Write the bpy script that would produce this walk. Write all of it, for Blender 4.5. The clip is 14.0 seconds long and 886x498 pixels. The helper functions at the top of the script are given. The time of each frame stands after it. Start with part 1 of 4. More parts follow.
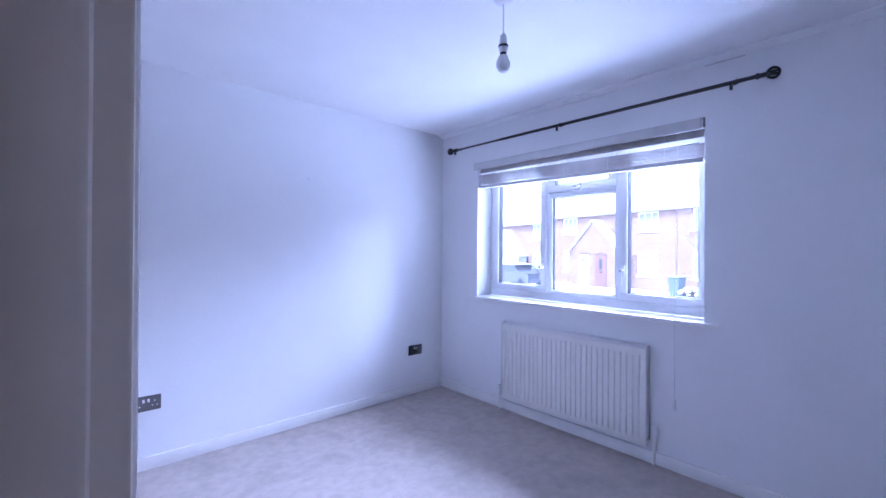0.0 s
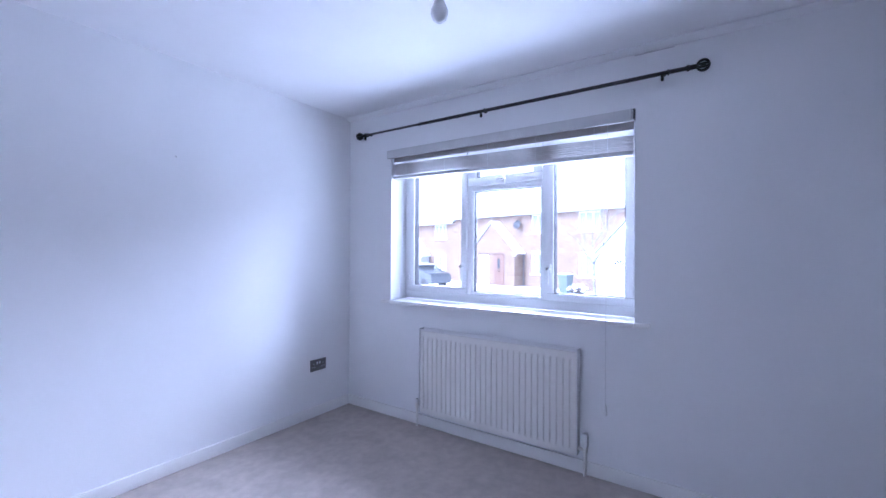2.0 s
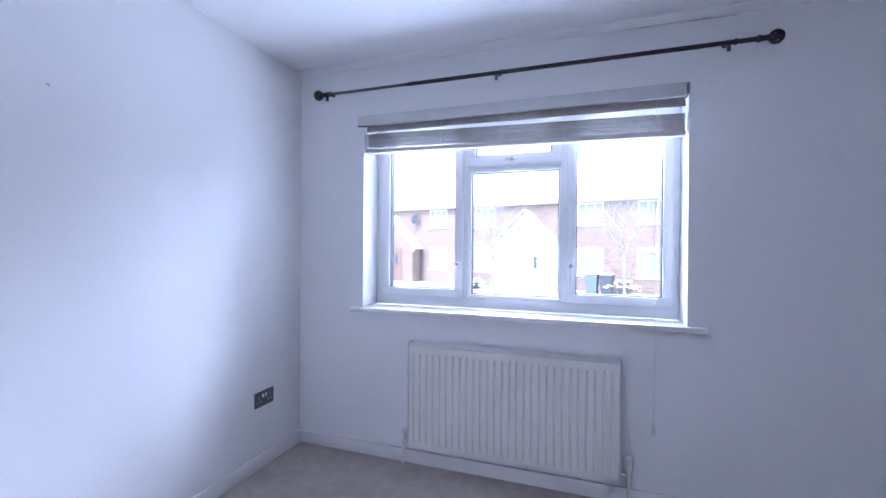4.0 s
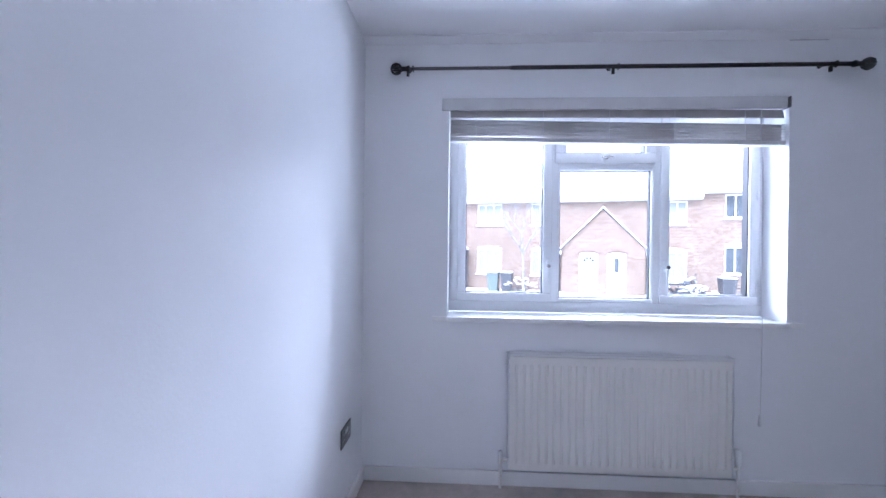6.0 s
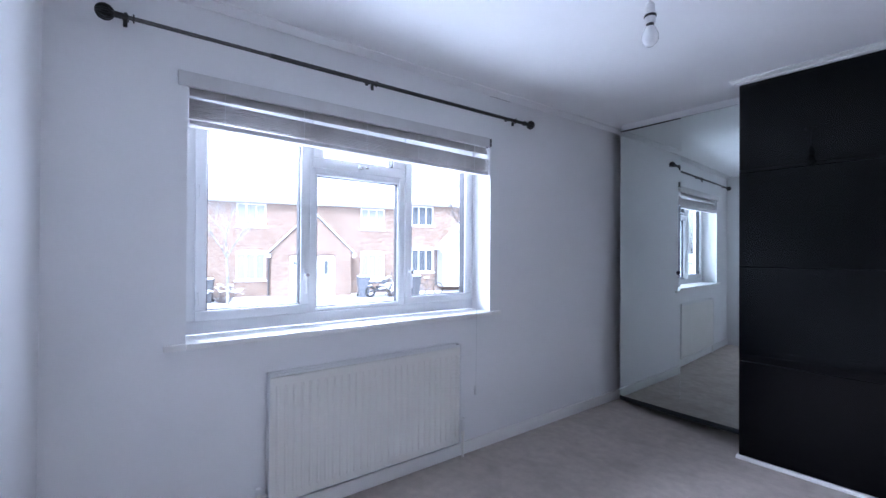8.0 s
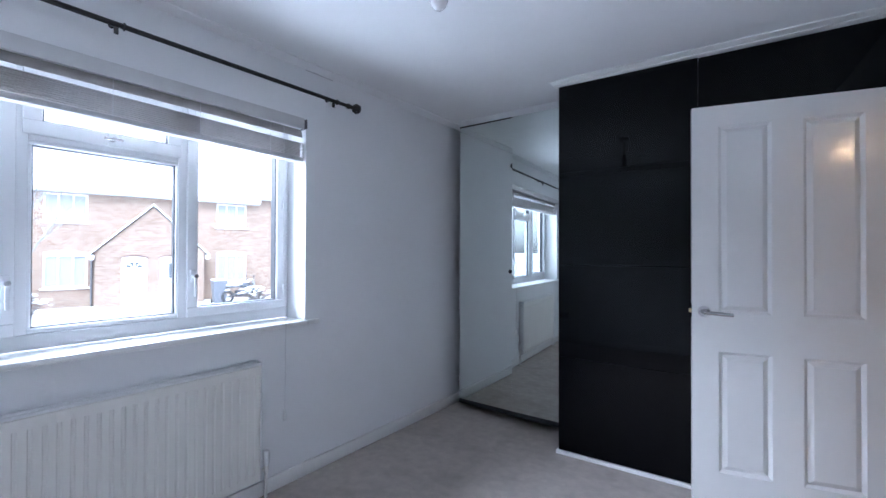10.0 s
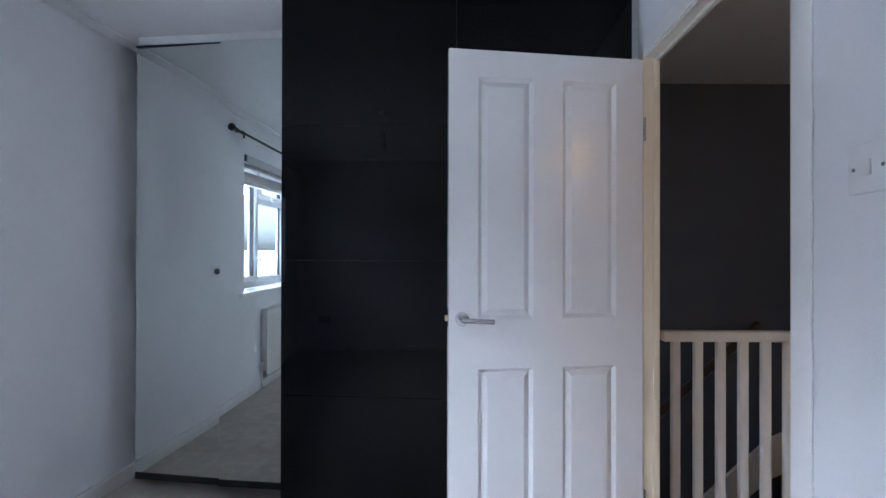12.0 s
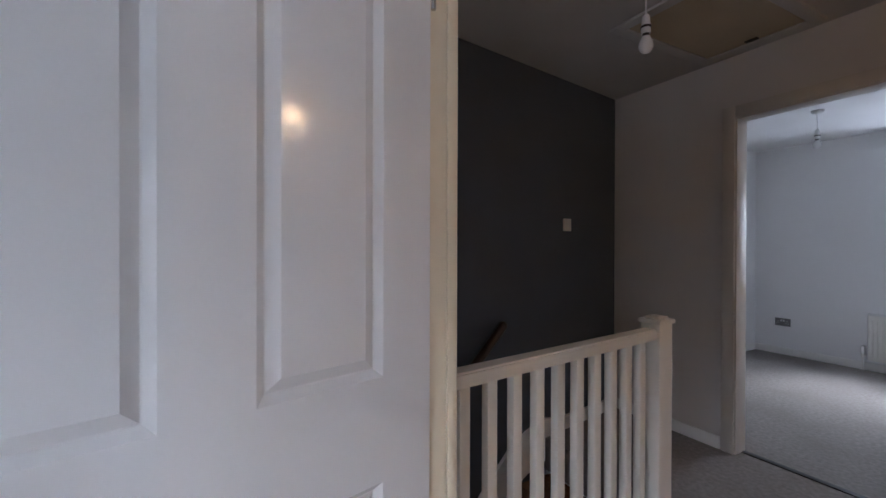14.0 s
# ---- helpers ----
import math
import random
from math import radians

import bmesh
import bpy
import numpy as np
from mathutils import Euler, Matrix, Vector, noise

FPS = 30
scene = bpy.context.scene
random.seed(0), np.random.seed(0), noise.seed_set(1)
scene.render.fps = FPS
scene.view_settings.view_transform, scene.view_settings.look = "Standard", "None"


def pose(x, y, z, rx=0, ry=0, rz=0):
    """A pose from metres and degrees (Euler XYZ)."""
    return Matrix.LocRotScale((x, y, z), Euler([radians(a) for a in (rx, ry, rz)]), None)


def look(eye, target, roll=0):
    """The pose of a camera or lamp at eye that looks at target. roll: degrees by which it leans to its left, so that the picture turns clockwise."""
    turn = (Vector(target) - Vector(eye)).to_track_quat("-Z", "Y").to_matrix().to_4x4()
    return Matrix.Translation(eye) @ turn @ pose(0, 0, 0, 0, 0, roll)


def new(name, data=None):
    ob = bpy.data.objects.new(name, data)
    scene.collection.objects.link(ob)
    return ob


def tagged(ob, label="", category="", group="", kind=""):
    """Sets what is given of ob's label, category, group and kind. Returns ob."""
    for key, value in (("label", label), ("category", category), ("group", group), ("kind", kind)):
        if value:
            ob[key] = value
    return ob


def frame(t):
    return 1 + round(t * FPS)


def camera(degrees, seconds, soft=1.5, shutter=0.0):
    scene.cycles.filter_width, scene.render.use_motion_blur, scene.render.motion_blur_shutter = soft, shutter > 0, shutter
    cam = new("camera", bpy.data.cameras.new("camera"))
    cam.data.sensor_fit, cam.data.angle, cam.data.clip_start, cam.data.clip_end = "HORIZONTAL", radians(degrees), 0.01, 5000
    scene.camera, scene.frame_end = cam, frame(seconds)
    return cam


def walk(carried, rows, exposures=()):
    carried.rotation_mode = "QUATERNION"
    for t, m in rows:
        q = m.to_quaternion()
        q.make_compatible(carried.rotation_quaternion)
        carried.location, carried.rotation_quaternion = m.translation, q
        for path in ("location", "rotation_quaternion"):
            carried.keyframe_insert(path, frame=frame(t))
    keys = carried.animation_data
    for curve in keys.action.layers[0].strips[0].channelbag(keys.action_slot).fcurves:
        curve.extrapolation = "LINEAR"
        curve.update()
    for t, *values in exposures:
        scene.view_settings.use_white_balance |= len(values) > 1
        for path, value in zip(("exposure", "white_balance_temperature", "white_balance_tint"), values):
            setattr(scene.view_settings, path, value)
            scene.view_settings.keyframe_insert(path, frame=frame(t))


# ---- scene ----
# camera: seconds, x, y, z, yaw, pitch, roll
cam = camera(93.5, 14.0)
ROWS = [
    (0.0, -0.100, 0.466, 1.279, -42.27, 0.10, -0.45),
    (0.5, -0.060, 0.522, 1.288, -46.75, 0.61, -0.39),
    (1.0, 0.005, 0.582, 1.284, -49.13, 0.42, -0.42),
    (1.5, 0.031, 0.668, 1.274, -52.45, 0.40, -0.36),
    (2.0, 0.118, 0.798, 1.261, -55.76, 0.26, -0.34),
    (2.2, 0.159, 0.846, 1.271, -57.22, 0.10, -0.26),
    (4.3, 0.317, 1.837, 1.249, -73.42, -0.33, -0.43),
    (4.5, 0.316, 1.958, 1.254, -74.98, -0.36, -0.41),
    (5.0, 0.311, 2.267, 1.261, -79.26, -0.49, -0.47),
    (5.5, 0.309, 2.548, 1.264, -83.62, -0.42, -0.49),
    (6.0, 0.337, 2.842, 1.250, -86.99, -0.31, -0.62),
    (6.5, 0.377, 3.040, 1.246, -91.06, -0.26, -0.58),
    (7.0, 0.444, 3.141, 1.258, -103.99, -0.43, -0.72),
    (7.5, 0.464, 3.131, 1.260, -117.54, 0.00, -0.63),
    (8.0, 0.480, 3.091, 1.277, -126.02, 0.35, -0.35),
    (8.2, 0.478, 3.065, 1.293, -128.03, 0.31, -0.31),
    (10.3, 0.457, 2.513, 1.269, -145.60, 0.24, -0.34),
    (10.5, 0.468, 2.443, 1.269, -148.18, 0.05, -0.49),
    (11.0, 0.511, 2.235, 1.247, -155.69, 0.24, -0.50),
    (11.5, 0.546, 2.011, 1.243, -163.43, 0.30, -0.43),
    (12.0, 0.543, 1.747, 1.239, -171.69, 0.16, -0.12),
    (12.5, 0.562, 1.478, 1.240, -179.23, -0.21, -0.02),
    (13.0, 0.507, 1.200, 1.224, -188.24, -0.40, -0.27),
    (13.5, 0.457, 0.955, 1.220, -197.90, -0.39, -0.16),
    (14.0, 0.368, 0.731, 1.209, -208.58, -0.27, -0.14),
]
LAMP_GLOW = 50.0
EXPOSURES = [(0.0, 2.58, 4470, 34), (1.0, 2.57, 4600, 27), (2.0, 2.57, 4710, 26), (5.0, 2.52, 4940, 22), (8.0, 2.53, 5050, 19), (11.0, 2.58, 5090, 13), (12.5, 2.67, 5200, 15), (14.0, 2.64, 5400, 16)]
walk(cam, [(t, pose(x, y, z, 90 + p, r, w)) for t, x, y, z, w, p, r in ROWS], EXPOSURES)

# ---- world and light ----
world = bpy.data.worlds.new("sky")
scene.world = world
world.use_nodes = True
wn, wl = world.node_tree.nodes, world.node_tree.links
wn.clear()
sky = wn.new("ShaderNodeTexSky")
sky.sky_type = "NISHITA"
sky.sun_disc = False
sky.sun_elevation, sky.sun_rotation = radians(48), radians(300)
sky.air_density, sky.dust_density, sky.ozone_density = 1.0, 3.0, 1.0
grey = wn.new("ShaderNodeHueSaturation")
grey.inputs["Saturation"].default_value = 0.22
back = wn.new("ShaderNodeBackground")
back.inputs["Strength"].default_value = 0.095
wout = wn.new("ShaderNodeOutputWorld")
wl.new(sky.outputs[0], grey.inputs["Color"])
wl.new(grey.outputs[0], back.inputs["Color"])
wl.new(back.outputs[0], wout.inputs["Surface"])

sun = new("sun", bpy.data.lights.new("sun", "SUN"))
sun.data.energy, sun.data.angle, sun.data.color = 0.5, radians(25), (1.0, 0.96, 0.9)
sun.matrix_world = look((-30, 17, 38), (0, 0, 0))


def daylight(name, x, y, z, toward, sx, sy, watts, color=(1.0, 1.0, 1.0), spread=180):
    """An added area lamp outside a window, in place of light from sky or snow."""
    ob = new(name, bpy.data.lights.new(name, "AREA"))
    ob.data.shape, ob.data.size, ob.data.size_y, ob.data.energy, ob.data.color = "RECTANGLE", sx, sy, watts, color
    ob.data.spread = radians(spread)
    ob.matrix_world = look((x, y, z), toward)
    return ob


# Added lamps: they brighten the rooms beyond what the sky gives.
daylight("sky_light", 6.6, 4.2, 4.05, (2.6, 4.2, 2.9), 10.5, 2.6, 500)
daylight("snow_light", 6.1, 2.0, -0.6, (5.6, 2.0, 1.4), 11.0, 4.4, 205)
daylight("side_fill_light", 7.3, -6.4, 2.9, (2.7, 2.0, 1.4), 6.5, 3.0, 55)
daylight("sky_light", -6.2, 0.18, 2.45, (-4.0, 0.0, 0.6), 1.6, 0.9, 9)
daylight("snow_light", -6.1, 0.18, 0.45, (-4.0, 0.0, 1.9), 1.6, 0.7, 4)

# ---- plan ----
XW, YL, ZC = 2.543, 3.383, 2.345          # window wall, socket wall, ceiling
XD0, XD1 = -0.135, -0.075                  # landing face and room face of the door wall
YR = -0.62                                # wall behind the wardrobes
XF, YD = -2.294, -1.428                   # landing: doorway wall and dark wall
GROUND = -1.1


# ---- helpers ----
def box(bm, x0, x1, y0, y1, z0, z1, bevel=0.0):
    vs = [bm.verts.new((x, y, z)) for x in (x0, x1) for y in (y0, y1) for z in (z0, z1)]
    fs = [bm.faces.new([vs[i] for i in f]) for f in
          ((0, 1, 3, 2), (4, 6, 7, 5), (0, 4, 5, 1), (2, 3, 7, 6), (0, 2, 6, 4), (1, 5, 7, 3))]
    if bevel:
        es = list({e for f in fs for e in f.edges})
        bmesh.ops.bevel(bm, geom=es, offset=bevel, segments=2, profile=0.5, affect="EDGES")
    return bm


def rod(bm, a, b, r, r2=None, n=14):
    a, b = Vector(a), Vector(b)
    r2 = r if r2 is None else r2
    d = (b - a).normalized()
    u = d.orthogonal().normalized()
    v = d.cross(u)
    turns = [u * math.cos(2 * math.pi * i / n) + v * math.sin(2 * math.pi * i / n) for i in range(n)]
    lo = [bm.verts.new(a + t * r) for t in turns]
    hi = [bm.verts.new(b + t * r2) for t in turns]
    for i in range(n):
        bm.faces.new((lo[i], lo[(i + 1) % n], hi[(i + 1) % n], hi[i]))
    bm.faces.new(lo[::-1])
    bm.faces.new(hi)
    return bm


def ball(bm, c, r, s=(1, 1, 1), n=14):
    bmesh.ops.create_uvsphere(bm, u_segments=n, v_segments=max(6, n // 2 + 1), radius=r,
                              matrix=Matrix.Translation(c) @ Matrix.Diagonal((*s, 1)))
    return bm


def lathe(bm, c, profile, n=20):
    """profile: (radius, height) pairs about the upright axis through c."""
    rings = []
    for r, h in profile:
        rings.append([bm.verts.new((c[0] + r * math.cos(2 * math.pi * i / n), c[1] + r * math.sin(2 * math.pi * i / n), c[2] + h))
                      for i in range(n)])
    for a, b in zip(rings, rings[1:]):
        for i in range(n):
            bm.faces.new((a[i], a[(i + 1) % n], b[(i + 1) % n], b[i]))
    bm.faces.new(rings[0][::-1])
    bm.faces.new(rings[-1])
    return bm


def ring(bm, m, radius, r, n=24, k=8):
    """A torus about the z axis of the pose m."""
    grid = []
    for i in range(n):
        a = 2 * math.pi * i / n
        grid.append([bm.verts.new(m @ Vector(((radius + r * math.cos(2 * math.pi * j / k)) * math.cos(a),
                                              (radius + r * math.cos(2 * math.pi * j / k)) * math.sin(a),
                                              r * math.sin(2 * math.pi * j / k)))) for j in range(k)])
    for i in range(n):
        for j in range(k):
            bm.faces.new((grid[i][j], grid[(i + 1) % n][j], grid[(i + 1) % n][(j + 1) % k], grid[i][(j + 1) % k]))
    return bm


def sweep(bm, points, r, n=8):
    """A tube through the points."""
    for a, b in zip(points, points[1:]):
        rod(bm, a, b, r, n=n)
    for p in points[1:-1]:
        ball(bm, p, r, n=n)
    return bm


def mesh(name, bm, material, smooth=False):
    bmesh.ops.recalc_face_normals(bm, faces=bm.faces)
    me = bpy.data.meshes.new(name)
    bm.to_mesh(me)
    bm.free()
    me.materials.append(material)
    if smooth:
        me.polygons.foreach_set("use_smooth", [True] * len(me.polygons))
        me.set_sharp_from_angle(angle=radians(35))
    return me


def solid(name, bm, material, label="", category="", kind="", smooth=False, group=""):
    return tagged(new(name, mesh(name, bm, material, smooth)), label, category, group, kind)


def thing(name, at, label, category, group="", kind=""):
    ob = new(name)
    ob.empty_display_size = 0.1
    ob.location = at
    return tagged(ob, label, category, group, kind)


def base_of(ob):
    m = Matrix.Translation(ob.location)
    return base_of(ob.parent) @ ob.matrix_parent_inverse @ m if ob.parent else m


def part(name, bm, material, parent, label="", smooth=True, kind=""):
    """Links the bmesh, made in world places, as one mesh under a thing or a part."""
    ob = new(name, mesh(name, bm, material, smooth))
    ob.parent = parent
    ob.matrix_parent_inverse = base_of(parent).inverted()
    return tagged(ob, label, "", "", kind)


B = bmesh.new


# ---- materials ----
def material(name, color, rough=0.5, metal=0.0, scale=6.0, vary=0.06, bump=0.0, bump_scale=60.0, spec=0.5,
             coat=0.0, stain=0.0, stain_scale=1.5, stain_color=None, random_tone=0.0):
    m = bpy.data.materials.new(name)
    m.use_nodes = True
    n, l = m.node_tree.nodes, m.node_tree.links
    p = n["Principled BSDF"]
    p.inputs["Roughness"].default_value, p.inputs["Metallic"].default_value = rough, metal
    p.inputs["Specular IOR Level"].default_value, p.inputs["Coat Weight"].default_value = spec, coat
    co = n.new("ShaderNodeTexCoord")
    a = n.new("ShaderNodeTexNoise")
    a.inputs["Scale"].default_value, a.inputs["Detail"].default_value = scale, 6
    l.new(co.outputs["Object"], a.inputs["Vector"])
    mp = n.new("ShaderNodeMapRange")
    mp.inputs[1].default_value, mp.inputs[2].default_value = 0.3, 0.7
    mp.inputs[3].default_value, mp.inputs[4].default_value = 1 - vary, 1 + vary
    l.new(a.outputs[0], mp.inputs[0])
    mul = n.new("ShaderNodeVectorMath")
    mul.operation = "SCALE"
    mul.inputs[0].default_value = color
    l.new(mp.outputs[0], mul.inputs["Scale"])
    out = mul.outputs[0]
    if random_tone:
        oi = n.new("ShaderNodeObjectInfo")
        mr = n.new("ShaderNodeMapRange")
        mr.inputs[3].default_value, mr.inputs[4].default_value = 1 - random_tone, 1 + random_tone
        l.new(oi.outputs["Random"], mr.inputs[0])
        m2 = n.new("ShaderNodeVectorMath")
        m2.operation = "SCALE"
        l.new(out, m2.inputs[0])
        l.new(mr.outputs[0], m2.inputs["Scale"])
        out = m2.outputs[0]
    if stain:
        s = n.new("ShaderNodeTexNoise")
        s.inputs["Scale"].default_value, s.inputs["Detail"].default_value, s.inputs["Roughness"].default_value = stain_scale, 5, 0.6
        l.new(co.outputs["Object"], s.inputs["Vector"])
        sr = n.new("ShaderNodeMapRange")
        sr.inputs[1].default_value, sr.inputs[2].default_value, sr.inputs[4].default_value = 0.48, 0.72, stain
        l.new(s.outputs[0], sr.inputs[0])
        mx = n.new("ShaderNodeMix")
        mx.data_type = "RGBA"
        l.new(sr.outputs[0], mx.inputs["Factor"])
        l.new(out, mx.inputs["A"])
        mx.inputs["B"].default_value = (*(stain_color or tuple(c * 0.6 for c in color)), 1)
        out = mx.outputs["Result"]
    l.new(out, p.inputs["Base Color"])
    if bump:
        b = n.new("ShaderNodeTexNoise")
        b.inputs["Scale"].default_value, b.inputs["Detail"].default_value = bump_scale, 4
        l.new(co.outputs["Object"], b.inputs["Vector"])
        bp = n.new("ShaderNodeBump")
        bp.inputs["Strength"].default_value, bp.inputs["Distance"].default_value = bump, 0.004
        l.new(b.outputs[0], bp.inputs["Height"])
        l.new(bp.outputs[0], p.inputs["Normal"])
    return m


def glass_material(name, tint=(0.97, 0.99, 0.98)):
    m = bpy.data.materials.new(name)
    m.use_nodes = True
    n, l = m.node_tree.nodes, m.node_tree.links
    n.remove(n["Principled BSDF"])
    t, g, mx, fr = (n.new("ShaderNodeBsdfTransparent"), n.new("ShaderNodeBsdfGlossy"), n.new("ShaderNodeMixShader"), n.new("ShaderNodeLayerWeight"))
    t.inputs[0].default_value = (*tint, 1)
    g.inputs["Roughness"].default_value = 0.01
    fr.inputs["Blend"].default_value = 0.5
    pw, ma = n.new("ShaderNodeMath"), n.new("ShaderNodeMath")
    pw.operation, ma.operation = "POWER", "MULTIPLY_ADD"
    pw.inputs[1].default_value = 4.0
    ma.inputs[1].default_value, ma.inputs[2].default_value = 0.35, 0.02
    l.new(fr.outputs["Facing"], pw.inputs[0])
    l.new(pw.outputs[0], ma.inputs[0])
    l.new(ma.outputs[0], mx.inputs[0])
    l.new(t.outputs[0], mx.inputs[1])
    l.new(g.outputs[0], mx.inputs[2])
    l.new(mx.outputs[0], n["Material Output"].inputs["Surface"])
    return m


def brick_material(name, c1, c2, mortar):
    m = material(name, c1, 0.9, bump=0.3, bump_scale=40)
    n, l = m.node_tree.nodes, m.node_tree.links
    co = n.new("ShaderNodeTexCoord")
    sep, cmb, add = n.new("ShaderNodeSeparateXYZ"), n.new("ShaderNodeCombineXYZ"), n.new("ShaderNodeMath")
    l.new(co.outputs["Object"], sep.inputs[0])
    l.new(sep.outputs[0], add.inputs[0])
    l.new(sep.outputs[1], add.inputs[1])
    l.new(add.outputs[0], cmb.inputs[0])
    l.new(sep.outputs[2], cmb.inputs[1])
    b = n.new("ShaderNodeTexBrick")
    b.inputs["Color1"].default_value, b.inputs["Color2"].default_value, b.inputs["Mortar"].default_value = (*c1, 1), (*c2, 1), (*mortar, 1)
    b.inputs["Scale"].default_value = 1.0
    b.inputs["Brick Width"].default_value, b.inputs["Row Height"].default_value, b.inputs["Mortar Size"].default_value = 0.225, 0.075, 0.006
    l.new(cmb.outputs[0], b.inputs["Vector"])
    s = n.new("ShaderNodeTexNoise")
    s.inputs["Scale"].default_value = 1.1
    l.new(co.outputs["Object"], s.inputs["Vector"])
    mx = n.new("ShaderNodeMix")
    mx.data_type, mx.blend_type = "RGBA", "MULTIPLY"
    mx.inputs["Factor"].default_value = 0.35
    l.new(b.outputs[0], mx.inputs["A"])
    l.new(s.outputs[0], mx.inputs["B"])
    l.new(mx.outputs["Result"], n["Principled BSDF"].inputs["Base Color"])
    return m


WALL = material("wall_paint", (0.84, 0.84, 0.84), 0.55, vary=0.015, scale=2.5, bump=0.12, bump_scale=140, spec=0.3)
CEIL = material("ceiling_paint", (0.86, 0.86, 0.86), 0.7, vary=0.02, scale=3, bump=0.10, bump_scale=110, spec=0.2)
# Wall paint made darker and browner to hold the landing's dim warm light.
LWALL = material("dimmed_wall_paint", (0.66, 0.62, 0.58), 0.6, vary=0.03, scale=2.5, bump=0.12, bump_scale=140, spec=0.25)
# Ceiling paint darkened: the landing's dimness is in the colour.
LCEIL = material("dimmed_ceiling_paint", (0.58, 0.55, 0.51), 0.7, vary=0.03, scale=3, bump=0.1, bump_scale=110, spec=0.2)
# Gloss with the landing's shade in its colour, for the far doorway.
DIMGLOSS = material("dimmed_gloss", (0.62, 0.575, 0.51), 0.35, vary=0.04, scale=4, bump=0.06, bump_scale=30)
DARK = material("charcoal_paint", (0.085, 0.10, 0.128), 0.6, vary=0.05, scale=3, bump=0.1, bump_scale=140, spec=0.25)
TRIM = material("white_gloss", (0.86, 0.85, 0.82), 0.28, vary=0.02, scale=5, bump=0.05, bump_scale=25)
CREAM = material("aged_white_gloss", (0.78, 0.73, 0.63), 0.3, vary=0.04, scale=4, bump=0.06, bump_scale=30)
DOORW = material("door_white", (0.80, 0.79, 0.77), 0.15, vary=0.015, scale=5, bump=0.03, bump_scale=30)
UPVC = material("upvc", (0.87, 0.88, 0.89), 0.25, vary=0.015, scale=8)
GASKET = material("gasket", (0.02, 0.02, 0.022), 0.6)
CARPET = material("carpet", (0.50, 0.445, 0.395), 1.0, vary=0.09, scale=16, bump=0.5, bump_scale=420, spec=0.05,
                  stain=0.6, stain_scale=4.5, stain_color=(0.37, 0.325, 0.285))
CARPET2 = material("landing_carpet", (0.31, 0.285, 0.265), 1.0, vary=0.16, scale=42, bump=0.5, bump_scale=420, spec=0.05,
                   stain=0.5, stain_scale=3.0, stain_color=(0.24, 0.22, 0.2))
STAIRC = material("stair_carpet", (0.20, 0.12, 0.075), 1.0, vary=0.2, scale=40, bump=1.0, bump_scale=400, spec=0.05)
RAD = material("radiator_enamel", (0.83, 0.81, 0.76), 0.3, vary=0.015, scale=6)
BRONZE = material("dark_bronze", (0.045, 0.042, 0.042), 0.35, 0.8, vary=0.2, scale=60)
BRONZE2 = material("worn_bronze", (0.10, 0.095, 0.095), 0.35, 0.8, vary=0.2, scale=60)
PEWTER = material("pewter_plate", (0.17, 0.165, 0.165), 0.4, 0.75, vary=0.06, scale=30)
CHROME = material("satin_steel", (0.55, 0.54, 0.53), 0.22, 1.0, vary=0.04, scale=50)
PLASTIC = material("white_plastic", (0.80, 0.80, 0.79), 0.35, vary=0.01)
BLACKP = material("black_plastic", (0.015, 0.015, 0.016), 0.4)
BULB = material("opal_bulb", (0.85, 0.85, 0.85), 0.15, vary=0.01, coat=0.5)
BLACKG = material("black_glass", (0.002, 0.0021, 0.003), 0.03, vary=0.05, coat=0.0, spec=0.14)
BLACKF = material("black_foil", (0.012, 0.012, 0.014), 0.35, vary=0.1)
SLAT = material("greywash_wood", (0.50, 0.47, 0.445), 0.45, vary=0.10, scale=14, bump=0.1, bump_scale=80)
VALANCE = material("blind_valance_wood", (0.62, 0.61, 0.60), 0.45, vary=0.04, scale=10)
CORD = material("blind_cord", (0.70, 0.70, 0.70), 0.8)
OAK = material("dark_stained_wood", (0.032, 0.016, 0.012), 0.35, vary=0.25, scale=18)
HATCH = material("yellowed_board", (0.50, 0.40, 0.26), 0.6, vary=0.08, scale=3)
BRASS = material("brass", (0.70, 0.58, 0.32), 0.3, 1.0)
PANE = glass_material("window_glass")
MIRROR = material("mirror_silver", (0.70, 0.75, 0.735), 0.008, 1.0, vary=0.004)
BRICK = brick_material("red_brick", (0.39, 0.28, 0.205), (0.26, 0.162, 0.106), (0.46, 0.425, 0.38))
SNOW = material("snow", (0.86, 0.88, 0.90), 0.8, vary=0.03, scale=3, bump=0.6, bump_scale=6)
GROUNDM = material("trodden_snow", (0.80, 0.82, 0.84), 0.85, vary=0.06, scale=1.2, bump=0.8, bump_scale=4, stain=0.5,
                   stain_scale=0.35, stain_color=(0.28, 0.275, 0.27))
RENDERW = material("white_render", (0.52, 0.52, 0.51), 0.8, vary=0.05, scale=2)
DARKGL = material("far_window_glass", (0.10, 0.11, 0.12), 0.05, vary=0.2, scale=2)
NET = material("net_curtain", (0.33, 0.335, 0.345), 0.9, vary=0.08, scale=9)
BARK = material("snowy_bark", (0.32, 0.31, 0.305), 0.9, vary=0.5, scale=6)
# Yellow here is the landing lamp's warm light put into the gloss colour.
JAMB = material("lamplit_gloss", (0.78, 0.67, 0.48), 0.3, vary=0.04, scale=4, bump=0.06, bump_scale=30)
BING = material("bin_grey", (0.14, 0.145, 0.16), 0.5, vary=0.08)
ARCHB = material("arch_brick", (0.17, 0.11, 0.095), 0.9, vary=0.25, scale=14)
TWIG = material("dark_twig", (0.14, 0.12, 0.11), 0.9, vary=0.3, scale=20)
BINK = material("bin_black", (0.085, 0.085, 0.09), 0.5)
